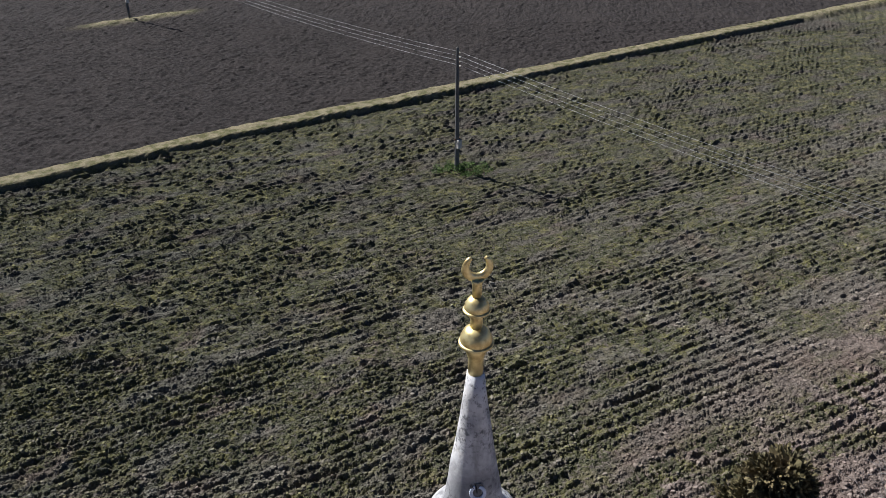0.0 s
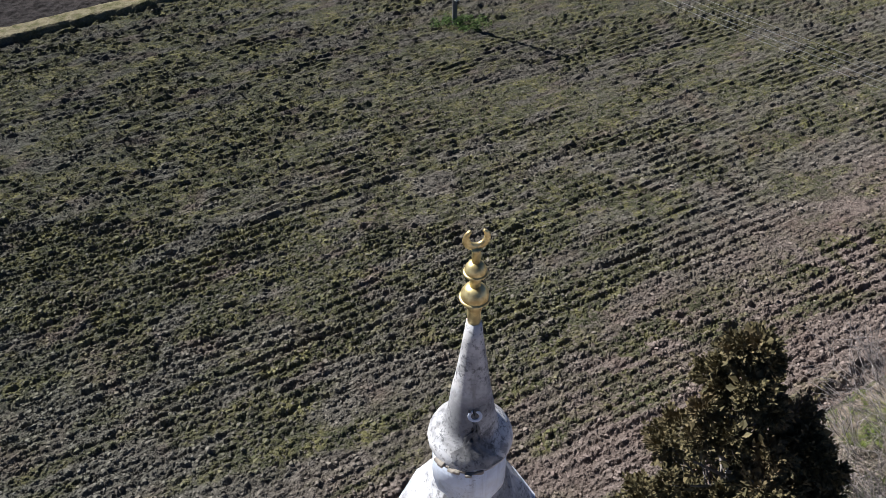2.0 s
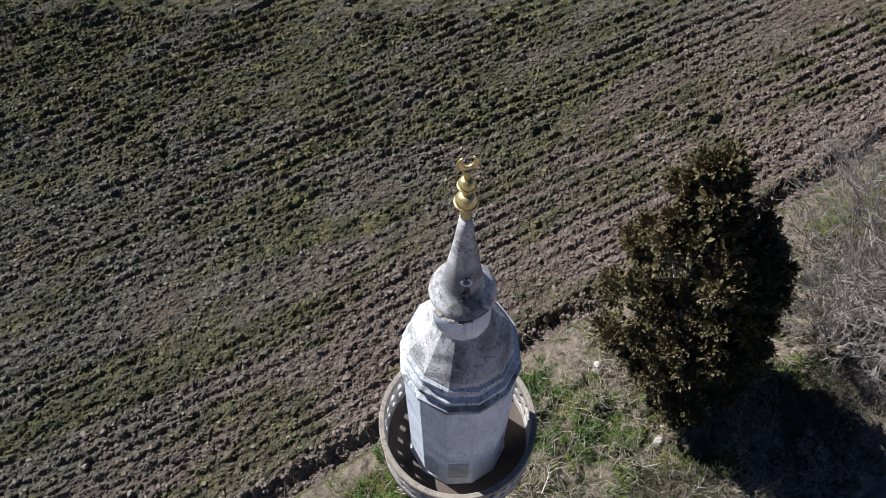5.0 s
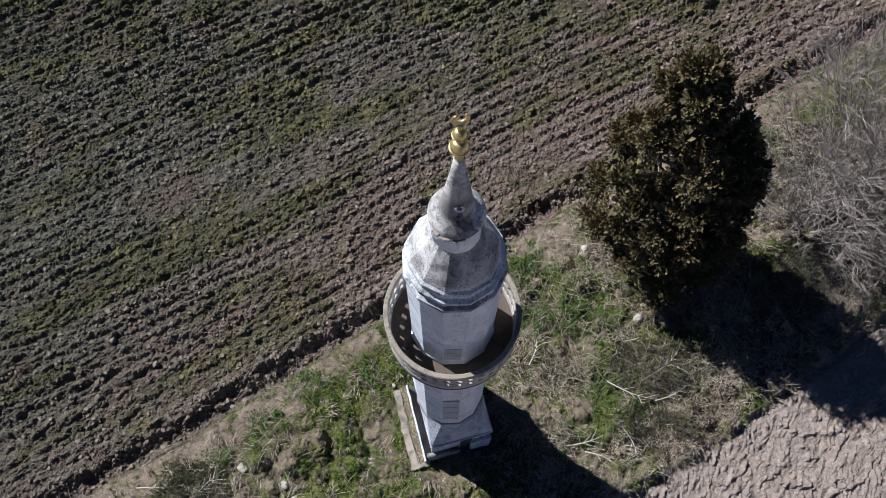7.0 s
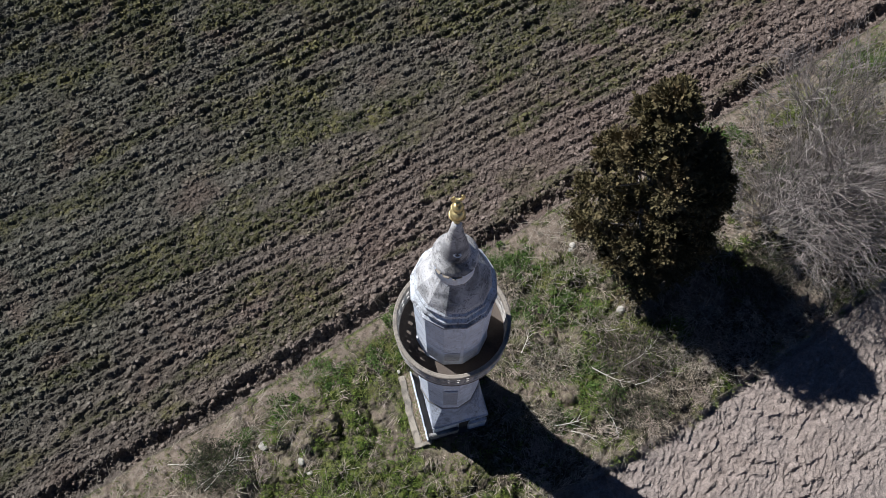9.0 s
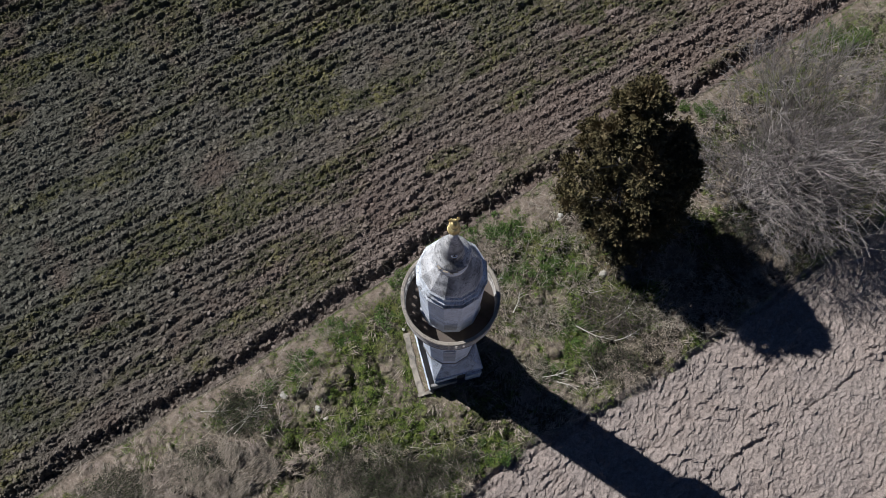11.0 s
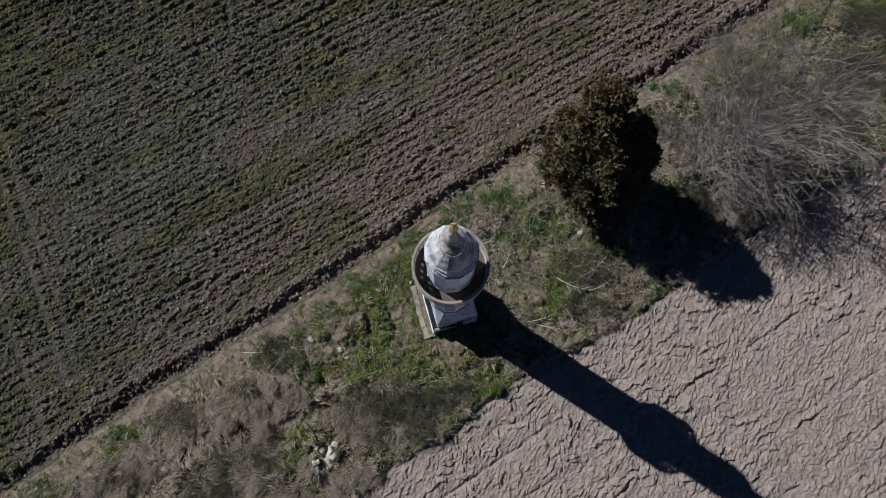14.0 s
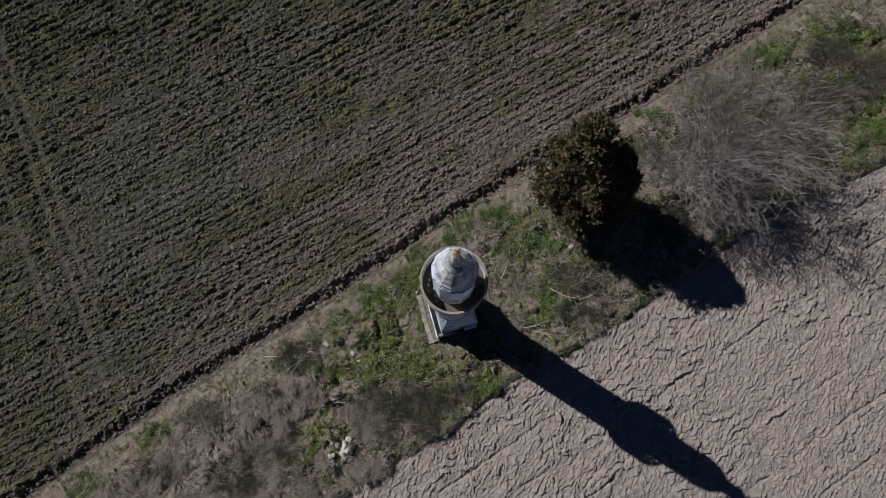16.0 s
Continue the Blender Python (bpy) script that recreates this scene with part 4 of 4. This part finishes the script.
def build_verge_plants():
    rnd = np.random.default_rng(11)
    green = "leafy bright green weeds growing among dead grass"
    for cx, cy, rx, ry, h, n in ((2.4, 5.3, 1.5, 0.8, 0.40, 5200), (0.2, 4.3, 1.2, 0.7, 0.35, 3600), (-1.6, 3.0, 1.0, 0.6, 0.30, 2200), (4.4, 3.6, 1.3, 0.8, 0.35, 3600),
                                 (2.6, 3.2, 0.8, 0.7, 0.25, 1300), (5.6, 0.5, 1.1, 0.9, 0.25, 1800), (4.4, -1.2, 0.9, 0.6, 0.25, 1100), (12.2, 11.2, 1.3, 0.5, 0.35, 2300), (19.2, 14.9, 1.5, 0.8, 0.4, 2400),
                                 (24.0, 9.4, 1.6, 1.6, 0.5, 3600), (23.5, 16.4, 1.4, 0.8, 0.4, 1800), (-6.4, -0.6, 1.0, 0.6, 0.30, 1700), (-4.6, 0.9, 1.0, 0.6, 0.25, 1500), (-19.8, -9.2, 1.5, 0.8, 0.35, 2600),
                                 (-16.3, -6.6, 1.0, 0.5, 0.30, 1200), (-8.0, -1.6, 0.9, 0.5, 0.3, 900), (1.9, -4.3, 1.0, 0.45, 0.2, 1300), (-2.6, 1.4, 0.7, 0.6, 0.22, 1100), (14.8, 9.2, 1.0, 0.6, 0.4, 1300), (0.3, 45.6, 2.0, 1.0, 0.50, 6500)):
        build_weeds(cx, cy, rx, ry, h, int(n * 0.9), 0.068, rnd, green)
    brown = "low tangled thicket of bare brown thorny twigs"
    grey = "grey-green half-dry bushy undergrowth mound"
    straw = "collapsed heap of pale dead stalks"
    for cx, cy, rx, ry, h, n, mat, leafy, label in (
            (-2.0, -5.3, 1.0, 0.8, 0.75, 620, THORN, 900, brown), (-3.1, -5.6, 0.9, 0.7, 0.60, 420, THORN, 1200, grey), (-4.3, -5.0, 0.9, 0.8, 0.65, 420, THORN, 700, brown), (-0.7, -5.1, 0.8, 0.6, 0.60, 360, THORN, 900, brown),
            (0.5, -4.6, 0.7, 0.5, 0.45, 240, THORN, 600, grey), (-3.7, -6.7, 0.9, 0.6, 0.55, 380, THORN, 500, brown), (-1.6, -6.4, 0.8, 0.5, 0.5, 300, THORN, 900, grey), (-5.0, -6.0, 0.7, 0.6, 0.45, 240, THORN, 300, brown), (-2.6, -4.4, 0.8, 0.5, 0.45, 240, STRAW, 300, straw),
            (-8.7, -2.6, 1.2, 0.9, 0.60, 420, THORN, 1700, grey), (-13.6, -5.8, 1.3, 0.8, 0.60, 420, THORN, 1700, grey), (-10.6, -7.8, 1.5, 0.9, 0.55, 500, THORN, 2100, grey), (-11.8, -9.3, 1.4, 0.9, 0.6, 500, THORN, 2000, grey),
            (-10.2, -4.6, 0.9, 0.6, 0.4, 200, THORN, 900, grey), (-16.2, -8.6, 1.2, 0.8, 0.5, 300, THORN, 900, grey),
            (7.4, 1.6, 2.0, 1.1, 0.50, 900, THORN, 500, brown), (4.0, 1.2, 1.5, 1.0, 0.35, 520, STRAW, 300, straw), (9.6, 1.6, 1.6, 0.8, 0.45, 520, STRAW, 0, straw), (5.2, 4.9, 1.2, 0.5, 0.30, 300, STRAW, 0, straw),
            (3.4, -1.0, 1.3, 0.9, 0.35, 420, STRAW, 500, straw), (7.0, -0.6, 1.6, 0.7, 0.40, 520, THORN, 700, brown), (6.0, 2.9, 1.0, 0.5, 0.3, 220, STRAW, 0, straw),
            (22.0, 12.0, 2.0, 1.2, 0.9, 900, THORN, 2200, brown), (20.6, 9.5, 1.7, 1.2, 0.8, 700, THORN, 1100, brown), (25.4, 13.4, 2.0, 1.3, 0.9, 800, THORN, 2600, brown), (22.8, 14.8, 1.6, 0.9, 0.7, 600, THORN, 2000, grey), (18.6, 13.0, 1.4, 0.8, 0.6, 420, STRAW, 200, straw),
            (12.6, 4.2, 1.7, 1.0, 0.6, 500, THORN, 500, brown), (11.4, 8.9, 1.3, 0.9, 0.5, 420, THORN, 300, brown), (20.4, 7.2, 1.3, 0.8, 0.6, 420, THORN, 700, brown),
            (13.3, 5.7, 1.4, 0.9, 0.45, 320, THORN, 900, brown), (15.4, 7.7, 1.5, 1.0, 0.5, 360, THORN, 1100, grey), (16.8, 6.3, 1.3, 0.9, 0.45, 300, THORN, 900, brown), (14.4, 9.3, 1.2, 0.8, 0.45, 260, THORN, 900, grey), (17.6, 9.0, 1.4, 1.0, 0.5, 320, THORN, 900, grey), (18.4, 11.0, 1.2, 0.8, 0.5, 260, THORN, 900, brown)):
        build_shrub(cx, cy, rx, ry, h, n, rnd, mat, label, leafy)


build_verge_plants()


def build_fallen_branch(x, y, heading, long, rnd):
    """A bleached dead branch with a few side twigs, lying on the grass."""
    z = height(x, y) + 0.20
    n = 6
    a = radians(heading)
    t = np.linspace(0, 1, n + 1)
    line = np.stack([long * (t - 0.5), 0.10 * long * np.sin(3.0 * t + rnd.uniform(0, 6)) * t, 0.07 * np.sin(4 * t)], 1)
    p, q = [line[:-1]], [line[1:]]
    w0, w1 = [0.020 * (1 - 0.8 * t[:-1])], [0.020 * (1 - 0.8 * t[1:])]
    for k in range(2, n):
        for side in (-1, 1):
            if rnd.random() < 0.75:
                turn, reach = side * rnd.uniform(0.4, 0.9), long * rnd.uniform(0.15, 0.34)
                p.append(line[k:k + 1])
                q.append(line[k:k + 1] + reach * np.array([[math.cos(turn), math.sin(turn), rnd.uniform(-0.1, 0.25)]]))
                w0.append(np.array([0.010])), w1.append(np.array([0.004]))
    v, f = sticks(np.concatenate(p), np.concatenate(q), np.concatenate(w0), np.concatenate(w1), 5)
    ob = new("fallen_branch", put_mesh("fallen_branch", v, f, BLEACHED))
    ob.matrix_basis = pose(x, y, z, 0, 0, heading)
    return tagged(ob, "bleached dead branch with twigs lying on the grass", "branch", "fallen branches on the verge")


bleached = Mat("bleached_wood", 0.85)
BLEACHED = bleached.colour(bleached.mix(bleached.noise(12, 4), (0.42, 0.39, 0.34), (0.68, 0.65, 0.58))).m
branch_rnd = np.random.default_rng(57)
for place in ((6.35, 0.64, -25, 1.7), (3.1, -0.65, -60, 0.9), (4.84, -1.03, 12, 1.7), (6.2, -1.1, -65, 1.2), (7.6, 1.6, 35, 1.9), (5.2, -1.6, -20, 1.2), (6.7, 2.6, 10, 1.3), (3.0, 2.0, 70, 1.0), (7.9, 0.6, 20, 1.4),
              (-8.5, -2.8, 42, 2.1), (-8.3, -2.9, 45, 1.8), (-9.6, -2.5, 6, 1.8), (-2.7, -4.6, -35, 1.3), (9.3, 1.9, 25, 1.5), (2.1, 3.0, 30, 0.9)):
    build_fallen_branch(*place, branch_rnd)


# ---- the two trees ----
def build_juniper():
    rnd = np.random.default_rng(23)
    at = (7.6, 5.5)
    tree = thing("juniper_tree", "dense dark olive-brown evergreen juniper tree beside the field", "tree", (*at, height(*at)))
    vs, fs, base = [], [], 0
    stems = []
    for top, girth in (((-1.15, 1.50, 10.5), 0.25), ((0.45, 0.50, 8.2), 0.18)):
        t = np.linspace(0, 1, 11)[:, None]
        stem = t * np.array([top]) + 0.12 * np.sin(t * np.array([[9.0, 7.0, 0.0]]))
        v, f = sticks(stem[:-1], stem[1:], girth * np.linspace(1, 0.15, 10), girth * np.linspace(0.9, 0.06, 10), 8)
        vs.append(v), fs.append(f + base)
        base += len(v)
        stems.append(stem)
    # lobes of foliage set round the stems, most of them at the outside of the crown
    centres, sizes, roots, outward = [], [], [], []
    for k in range(165):
        stem = stems[0] if k % 5 < 3 else stems[1]
        h = 0.35 + (stem[-1, 2] - 0.35) * (k + rnd.random()) / 165
        t = h / stem[-1, 2]
        reach = float(np.interp(t, [0, 0.05, 0.18, 0.36, 0.55, 0.72, 0.88, 1.0], [1.6, 1.95, 2.25, 2.3, 2.1, 1.6, 0.9, 0.15]))
        ang = 2.4 * k + rnd.uniform(-0.5, 0.5)
        r = reach * (1.0 if k % 5 < 3 else 0.84) * (rnd.uniform(0.68, 1.0) if k % 4 else rnd.uniform(0.2, 0.6)) * (1 + 0.10 * math.sin(2 * ang + 1.2))
        cx, cy = np.interp(h, stem[:, 2], stem[:, 0]), np.interp(h, stem[:, 2], stem[:, 1])
        centres.append(np.array([cx + r * math.cos(ang), cy + r * math.sin(ang), h + 0.10 * r]))
        sizes.append(rnd.uniform(0.38, 0.80) * (1.0 - 0.40 * t))
        roots.append(np.array([cx, cy, max(0.3, h - 0.45 * r)]))
        outward.append((math.cos(ang), math.sin(ang), 0.7))
    centres, roots, sizes, outward = np.array(centres), np.array(roots), np.array(sizes), np.array(outward)
    v, f = sticks(roots, centres, np.full(len(roots), 0.045), np.full(len(roots), 0.012), 8)
    vs.append(v), fs.append(f + base)
    wood = new("trunk", put_mesh("trunk", np.concatenate(vs), np.concatenate(fs), BARK))
    wood.parent = tree
    # every lobe is a burst of tapering sprays, each thick with scale leaves
    per, leaves = 25, 32
    k = np.repeat(np.arange(len(centres)), per)
    d = rnd.normal(0, 1, (len(k), 3)) + 0.75 * outward[k]
    d /= np.linalg.norm(d, axis=1)[:, None]
    foot = centres[k] + d * (sizes[k] * 0.30)[:, None]
    long = sizes[k] * rnd.uniform(0.45, 1.05, len(k))
    q = np.repeat(np.arange(len(k)), leaves)
    t = rnd.random(len(q)) ** 0.9
    away = rnd.normal(0, 1, (len(q), 3))
    away /= np.linalg.norm(away, axis=1)[:, None]
    p = foot[q] + d[q] * (long[q] * t)[:, None] + away * (0.135 * (1 - t) ** 0.6 * rnd.random(len(q)) ** 0.5)[:, None] + np.array([0, 0, 0.05]) * (t * t)[:, None]
    go = d[q] * 0.9 + away * 0.75 + np.array([0, 0, 0.3])
    go /= np.linalg.norm(go, axis=1)[:, None]
    u = np.cross(go, rnd.normal(0, 1, (len(q), 3)))
    u /= np.linalg.norm(u, axis=1)[:, None]
    s = rnd.uniform(0.07, 0.15, len(q))
    w = u * (s * 0.26)[:, None]
    mid = p + go * (s * 0.5)[:, None]
    v = np.stack([p, mid + w, p + go * s[:, None], mid - w], 1).reshape(-1, 3)
    f = (np.arange(len(q))[:, None] * 4 + np.array([[0, 1, 2, 3]])).reshape(-1, 4)
    crown = new("crown", put_mesh("crown", v, f, NEEDLE))
    crown.parent = tree
    # the shaded inside, coarser and older
    v, f = leaf_cloud(centres * 0.9 + roots * 0.1, sizes * 0.75, 9000, 0.26, rnd, 1.0, 0.30, 0.5)
    inner = new("inner_foliage", put_mesh("inner_foliage", v, f, NEEDLE))
    inner.parent = tree
    return tree


build_juniper()


def build_bare_tree():
    rnd = random.Random(31)
    at = (13.6, 6.9)
    tree = thing("bare_tree", "leafless grey many-stemmed tree with a wide twiggy crown", "tree", (*at, height(*at)))
    limb, twig = [], []

    def grow(p, d, r, long, depth):
        steps = 3 if depth < 3 else 2
        for _ in range(steps):
            q = p + d * (long / steps)
            (limb if depth < 3 else twig).append((p, q, r, r * 0.86))
            p, r = q, r * 0.86
            d = (d + Vector((rnd.gauss(0, 0.10), rnd.gauss(0, 0.10), rnd.gauss(0.02, 0.07)))).normalized()
        if depth >= 6:
            return
        for _ in range((3, 3, 3, 3, 3, 3)[depth]):
            side = Vector((rnd.gauss(0, 1), rnd.gauss(0, 1), rnd.gauss(0.15, 0.5)))
            grow(p - d * long * rnd.uniform(0, 0.55), (d * 0.95 + side.normalized() * rnd.uniform(0.45, 0.95)).normalized(), max(0.0088, r * (rnd.uniform(0.60, 0.76) if depth < 2 else rnd.uniform(0.52, 0.70))), long * rnd.uniform(0.70, 0.95), depth + 1)

    stems = [(60, 0.24, 5.2, 0.21, 0), (20, 0.42, 4.9, 0.18, 0), (80, 0.75, 3.4, 0.10, 1), (0, 0.85, 3.4, 0.10, 1), (-35, 0.80, 2.7, 0.08, 1), (-75, 0.35, 2.3, 0.08, 1), (115, 0.60, 3.0, 0.09, 1), (160, 0.45, 2.3, 0.07, 1), (215, 0.25, 2.0, 0.06, 1),
             (40, 0.30, 4.2, 0.13, 1), (-15, 0.50, 4.2, 0.12, 1), (-50, 0.28, 3.6, 0.10, 1), (100, 0.35, 3.9, 0.10, 1), (190, 0.25, 3.4, 0.09, 1), (10, 0.15, 4.4, 0.13, 1), (60, 0.55, 4.2, 0.11, 1), (-25, 0.75, 3.6, 0.09, 1), (30, 0.80, 3.8, 0.10, 1)]
    for az, lean, long, r, depth in stems:
        a = radians(az)
        grow(Vector((0.30 * math.cos(a), 0.30 * math.sin(a), -0.1)), Vector((math.cos(a) * lean, math.sin(a) * lean, 1)).normalized(), r, long * 0.55, depth)
    for name, rows, mat, sides in (("limb_frame", limb, BARK, 6), ("branchwork", twig, TWIG, 3)):
        a, b = np.array([tuple(q[0]) for q in rows]), np.array([tuple(q[1]) for q in rows])
        v, f = sticks(a, b, np.array([q[2] for q in rows]), np.array([q[3] for q in rows]), sides)
        ob = new(name, put_mesh(name, v, f, mat))
        ob.parent = tree
    return tree


build_bare_tree()


# ---- power line ----
def build_pole(x, y):
    z = height(x, y)
    pole = thing("utility_pole", "grey concrete utility pole standing in the field", "pole", (x, y, z), 41, "poles of the power line")
    part("shaft", lathe([(0.17, -0.4), (0.165, 0.3), (0.10, 8.72), (0.06, 8.77)], 8), CONCRETE, pole)
    box = part("switch_box", block(-0.17, 0.17, -0.34, -0.12, 1.75, 2.35, 0.02), STONE, pole)
    part("bracket", block(-0.26, 0.26, -0.05, 0.05, 2.34, 2.42), IRON, box)
    for k in range(4):
        h = 8.3 - 0.30 * k
        arm = part("insulator_arm", block(-0.05, 0.24, -0.02, 0.02, h - 0.02, h + 0.02), IRON, pole)
        part("insulator", lathe([(0.02, h + 0.02), (0.045, h + 0.04), (0.05, h + 0.09), (0.025, h + 0.12)], 10), STONE, arm).matrix_basis = pose(0.22, 0, 0)
    return pole


POLES = [(-39.2, 89.3), (0.0, 45.7), (39.2, 2.1)]
for px, py in POLES:
    build_pole(px, py)


def build_wires():
    for k in range(4):
        line = bpy.data.curves.new("power_wire", "CURVE")
        line.dimensions, line.bevel_depth, line.bevel_resolution = "3D", 0.006, 1
        side = Vector((0.22 * math.cos(radians(41)), 0.22 * math.sin(radians(41)), 0))
        pts = []
        for (ax, ay), (bx, by) in zip(POLES, POLES[1:]):
            za, zb = height(ax, ay), height(bx, by)
            for i in range(24):
                t = i / 24
                pts.append((ax + (bx - ax) * t + side.x, ay + (by - ay) * t + side.y, za + (zb - za) * t + 8.42 - 0.30 * k - 4 * 0.9 * t * (1 - t)))
        pts.append((POLES[-1][0] + side.x, POLES[-1][1] + side.y, height(*POLES[-1]) + 8.42 - 0.30 * k))
        sp = line.splines.new("POLY")
        sp.points.add(len(pts) - 1)
        for q, p in zip(sp.points, pts):
            q.co = (*p, 1)
        line.materials.append(WIRE)
        tagged(new("power_wire", line), "thin sagging overhead electric wire between poles", "wire", "wires of the power line")


build_wires()


# ---- stones and loose clods ----
def stone_mesh(seed, flat=0.7):
    rnd = random.Random(seed)
    bm = bmesh.new()
    bmesh.ops.create_icosphere(bm, subdivisions=2, radius=1)
    off = Vector((rnd.uniform(0, 50), rnd.uniform(0, 50), 0))
    for v in bm.verts:
        k = 1 + 0.55 * noise.noise(v.co * 0.9 + off) + 0.22 * noise.noise(v.co * 2.3 + off)
        v.co = Vector((v.co.x * k, v.co.y * k * 0.8, v.co.z * k * flat))
    me = bpy.data.meshes.new("stone")
    bm.to_mesh(me)
    bm.free()
    me.materials.append(STONE)
    return me


SHAPES = [stone_mesh(k) for k in range(6)]


def build_stone(x, y, size, rnd, label, group):
    ob = new("stone", rnd.choice(SHAPES))
    size *= 0.85
    ob.matrix_basis = pose(x, y, height(x, y) + size * 0.45, rnd.uniform(-15, 15), rnd.uniform(-15, 15), rnd.uniform(0, 360)) @ Matrix.Scale(size, 4)
    return tagged(ob, label, "stone", group)


def build_stones():
    rnd = random.Random(5)
    pile = "pale limestone rubble stone in a small heap"
    for k in range(17):
        a, r = rnd.uniform(0, 6.28), rnd.random() ** 0.6
        build_stone(-6.15 + 0.72 * r * math.cos(a), -7.85 + 0.92 * r * math.sin(a), rnd.uniform(0.14, 0.24), rnd, pile, "heap of stones")
    loose = "pale loose fieldstone lying in the grass"
    for x, y, s in ((-5.55, -2.5, 0.20), (-5.2, -2.9, 0.13), (-7.0, -1.9, 0.24), (-8.2, -5.6, 0.17), (-14.3, -6.9, 0.22), (6.95, 3.4, 0.22), (7.2, 3.9, 0.12), (5.05, 5.9, 0.13), (-1.95, 0.9, 0.10), (-5.9, -9.0, 0.14), (-7.0, -9.9, 0.18), (-9.7, -8.8, 0.13), (24.6, 17.4, 0.2), (5.12, 6.08, 0.17)):
        build_stone(x, y, s, rnd, loose, "loose stones")


build_stones()


def scatter_lumps(x, y, size, unit, faces, rnd, name, label):
    n = len(x)
    z, masks = shape_ground(x, y)
    v = unit[None] * (1 + rnd.uniform(-0.28, 0.28, (n, len(unit), 1)))
    v = v * (size[:, None] * rnd.uniform(0.7, 1.3, (n, 3)))[:, None, :]
    turn = rnd.uniform(0, 6.283, n)[:, None]
    c, w = np.cos(turn), np.sin(turn)
    v = np.stack([v[:, :, 0] * c - v[:, :, 1] * w, v[:, :, 0] * w + v[:, :, 1] * c, v[:, :, 2]], 2)
    v += np.stack([x, y, z - size * 0.25], 1)[:, None, :]
    f = faces[None] + (np.arange(n) * len(unit))[:, None, None]
    me = put_mesh(name, v.reshape(-1, 3), f.reshape(-1, 3), CLOD)
    for key in ("dry", "weed", "far_shade"):
        me.attributes.new(key, "FLOAT", "POINT").data.foreach_set("value", np.repeat(masks[key], len(unit)).astype(np.float32))
    tagged(new(name, me), label, "earth clods", kind="stuff")


def build_clods():
    """Loose lumps of earth on the tilled field."""
    rnd = np.random.default_rng(41)
    unit = np.array([(1, 0, 0), (0, 1, 0), (-1, 0, 0), (0, -1, 0), (0.5, 0.5, 0.8), (-0.5, 0.5, 0.75), (-0.4, -0.5, 0.8), (0.5, -0.5, 0.7)])
    faces = np.array([(0, 1, 4), (1, 5, 4), (1, 2, 5), (2, 6, 5), (2, 3, 6), (3, 7, 6), (3, 0, 7), (0, 4, 7), (4, 5, 6), (4, 6, 7)])
    x, y = rnd.uniform(-28, 26, 300000), rnd.uniform(-11, 42, 300000)
    e, _, _ = lay(x, y)
    keep = (e > 0.15) & (rnd.random(len(x)) < (0.35 + 0.8 * step(fbm(x * 0.5, y * 0.5, 3, 151), 0.45, 0.7)) * (1 - 0.92 * step(y, 10, 40)) + 0.8 * np.exp(-((e - 0.7) / 0.4) ** 2))
    keep &= np.sin(row_place(x, y)[2] * 2 * math.pi / 0.50) > rnd.uniform(-1.6, 0.8, len(x))
    x, y = x[keep][:22000], y[keep][:22000]
    size = (0.032 + 0.080 * rnd.random(len(x)) ** 2.6) * (1 + 0.3 * step(y, 14, 40))
    scatter_lumps(x, y, size, unit, faces, rnd, "clods", "loose dark earth clods lying on the ploughed field")
    unit = np.array([(1, 0.1, 0), (0, 1, 0), (-0.9, -0.2, 0), (0.1, -1, 0), (0.15, 0.1, 1.1)])
    faces = np.array([(0, 1, 4), (1, 2, 4), (2, 3, 4), (3, 0, 4)])
    x, y = rnd.uniform(-29, 27, 420000), rnd.uniform(-12, 50, 420000)
    e, _, b = lay(x, y)
    keep = (e > 0.1) & (b < -0.4) & (rnd.random(len(x)) < 1 - 0.85 * step(y, 14, 44)) & (fbm(x * 1.2, y * 1.2, 2, 153) > rnd.uniform(0.2, 0.6, len(x)))
    x, y = x[keep][:80000], y[keep][:80000]
    size = (0.024 + 0.034 * rnd.random(len(x)) ** 1.6) * (1 + 0.6 * step(y, 14, 40))
    scatter_lumps(x, y, size, unit, faces, rnd, "crumbs", "small dark crumbs of earth strewn over the ploughed field")


clod = Mat("clod_earth", 0.95)
clod.b.inputs["Specular IOR Level"].default_value = 0.06
tone = earth_colour(clod, clod.noise(3.2, 4))
clod.colour(clod.mix(clod.ramp(clod.island(), 0.45, 1.0, 0, 0.26), clod.mix(clod.ramp(clod.island(), 0.0, 0.45, 0.65, 0.0), tone, (0.035, 0.030, 0.026)), clod.mix(0.5, tone, (0.36, 0.31, 0.27))))
CLOD = clod.bump(clod.noise(30, 4), 0.6, 0.02).m
build_clods()
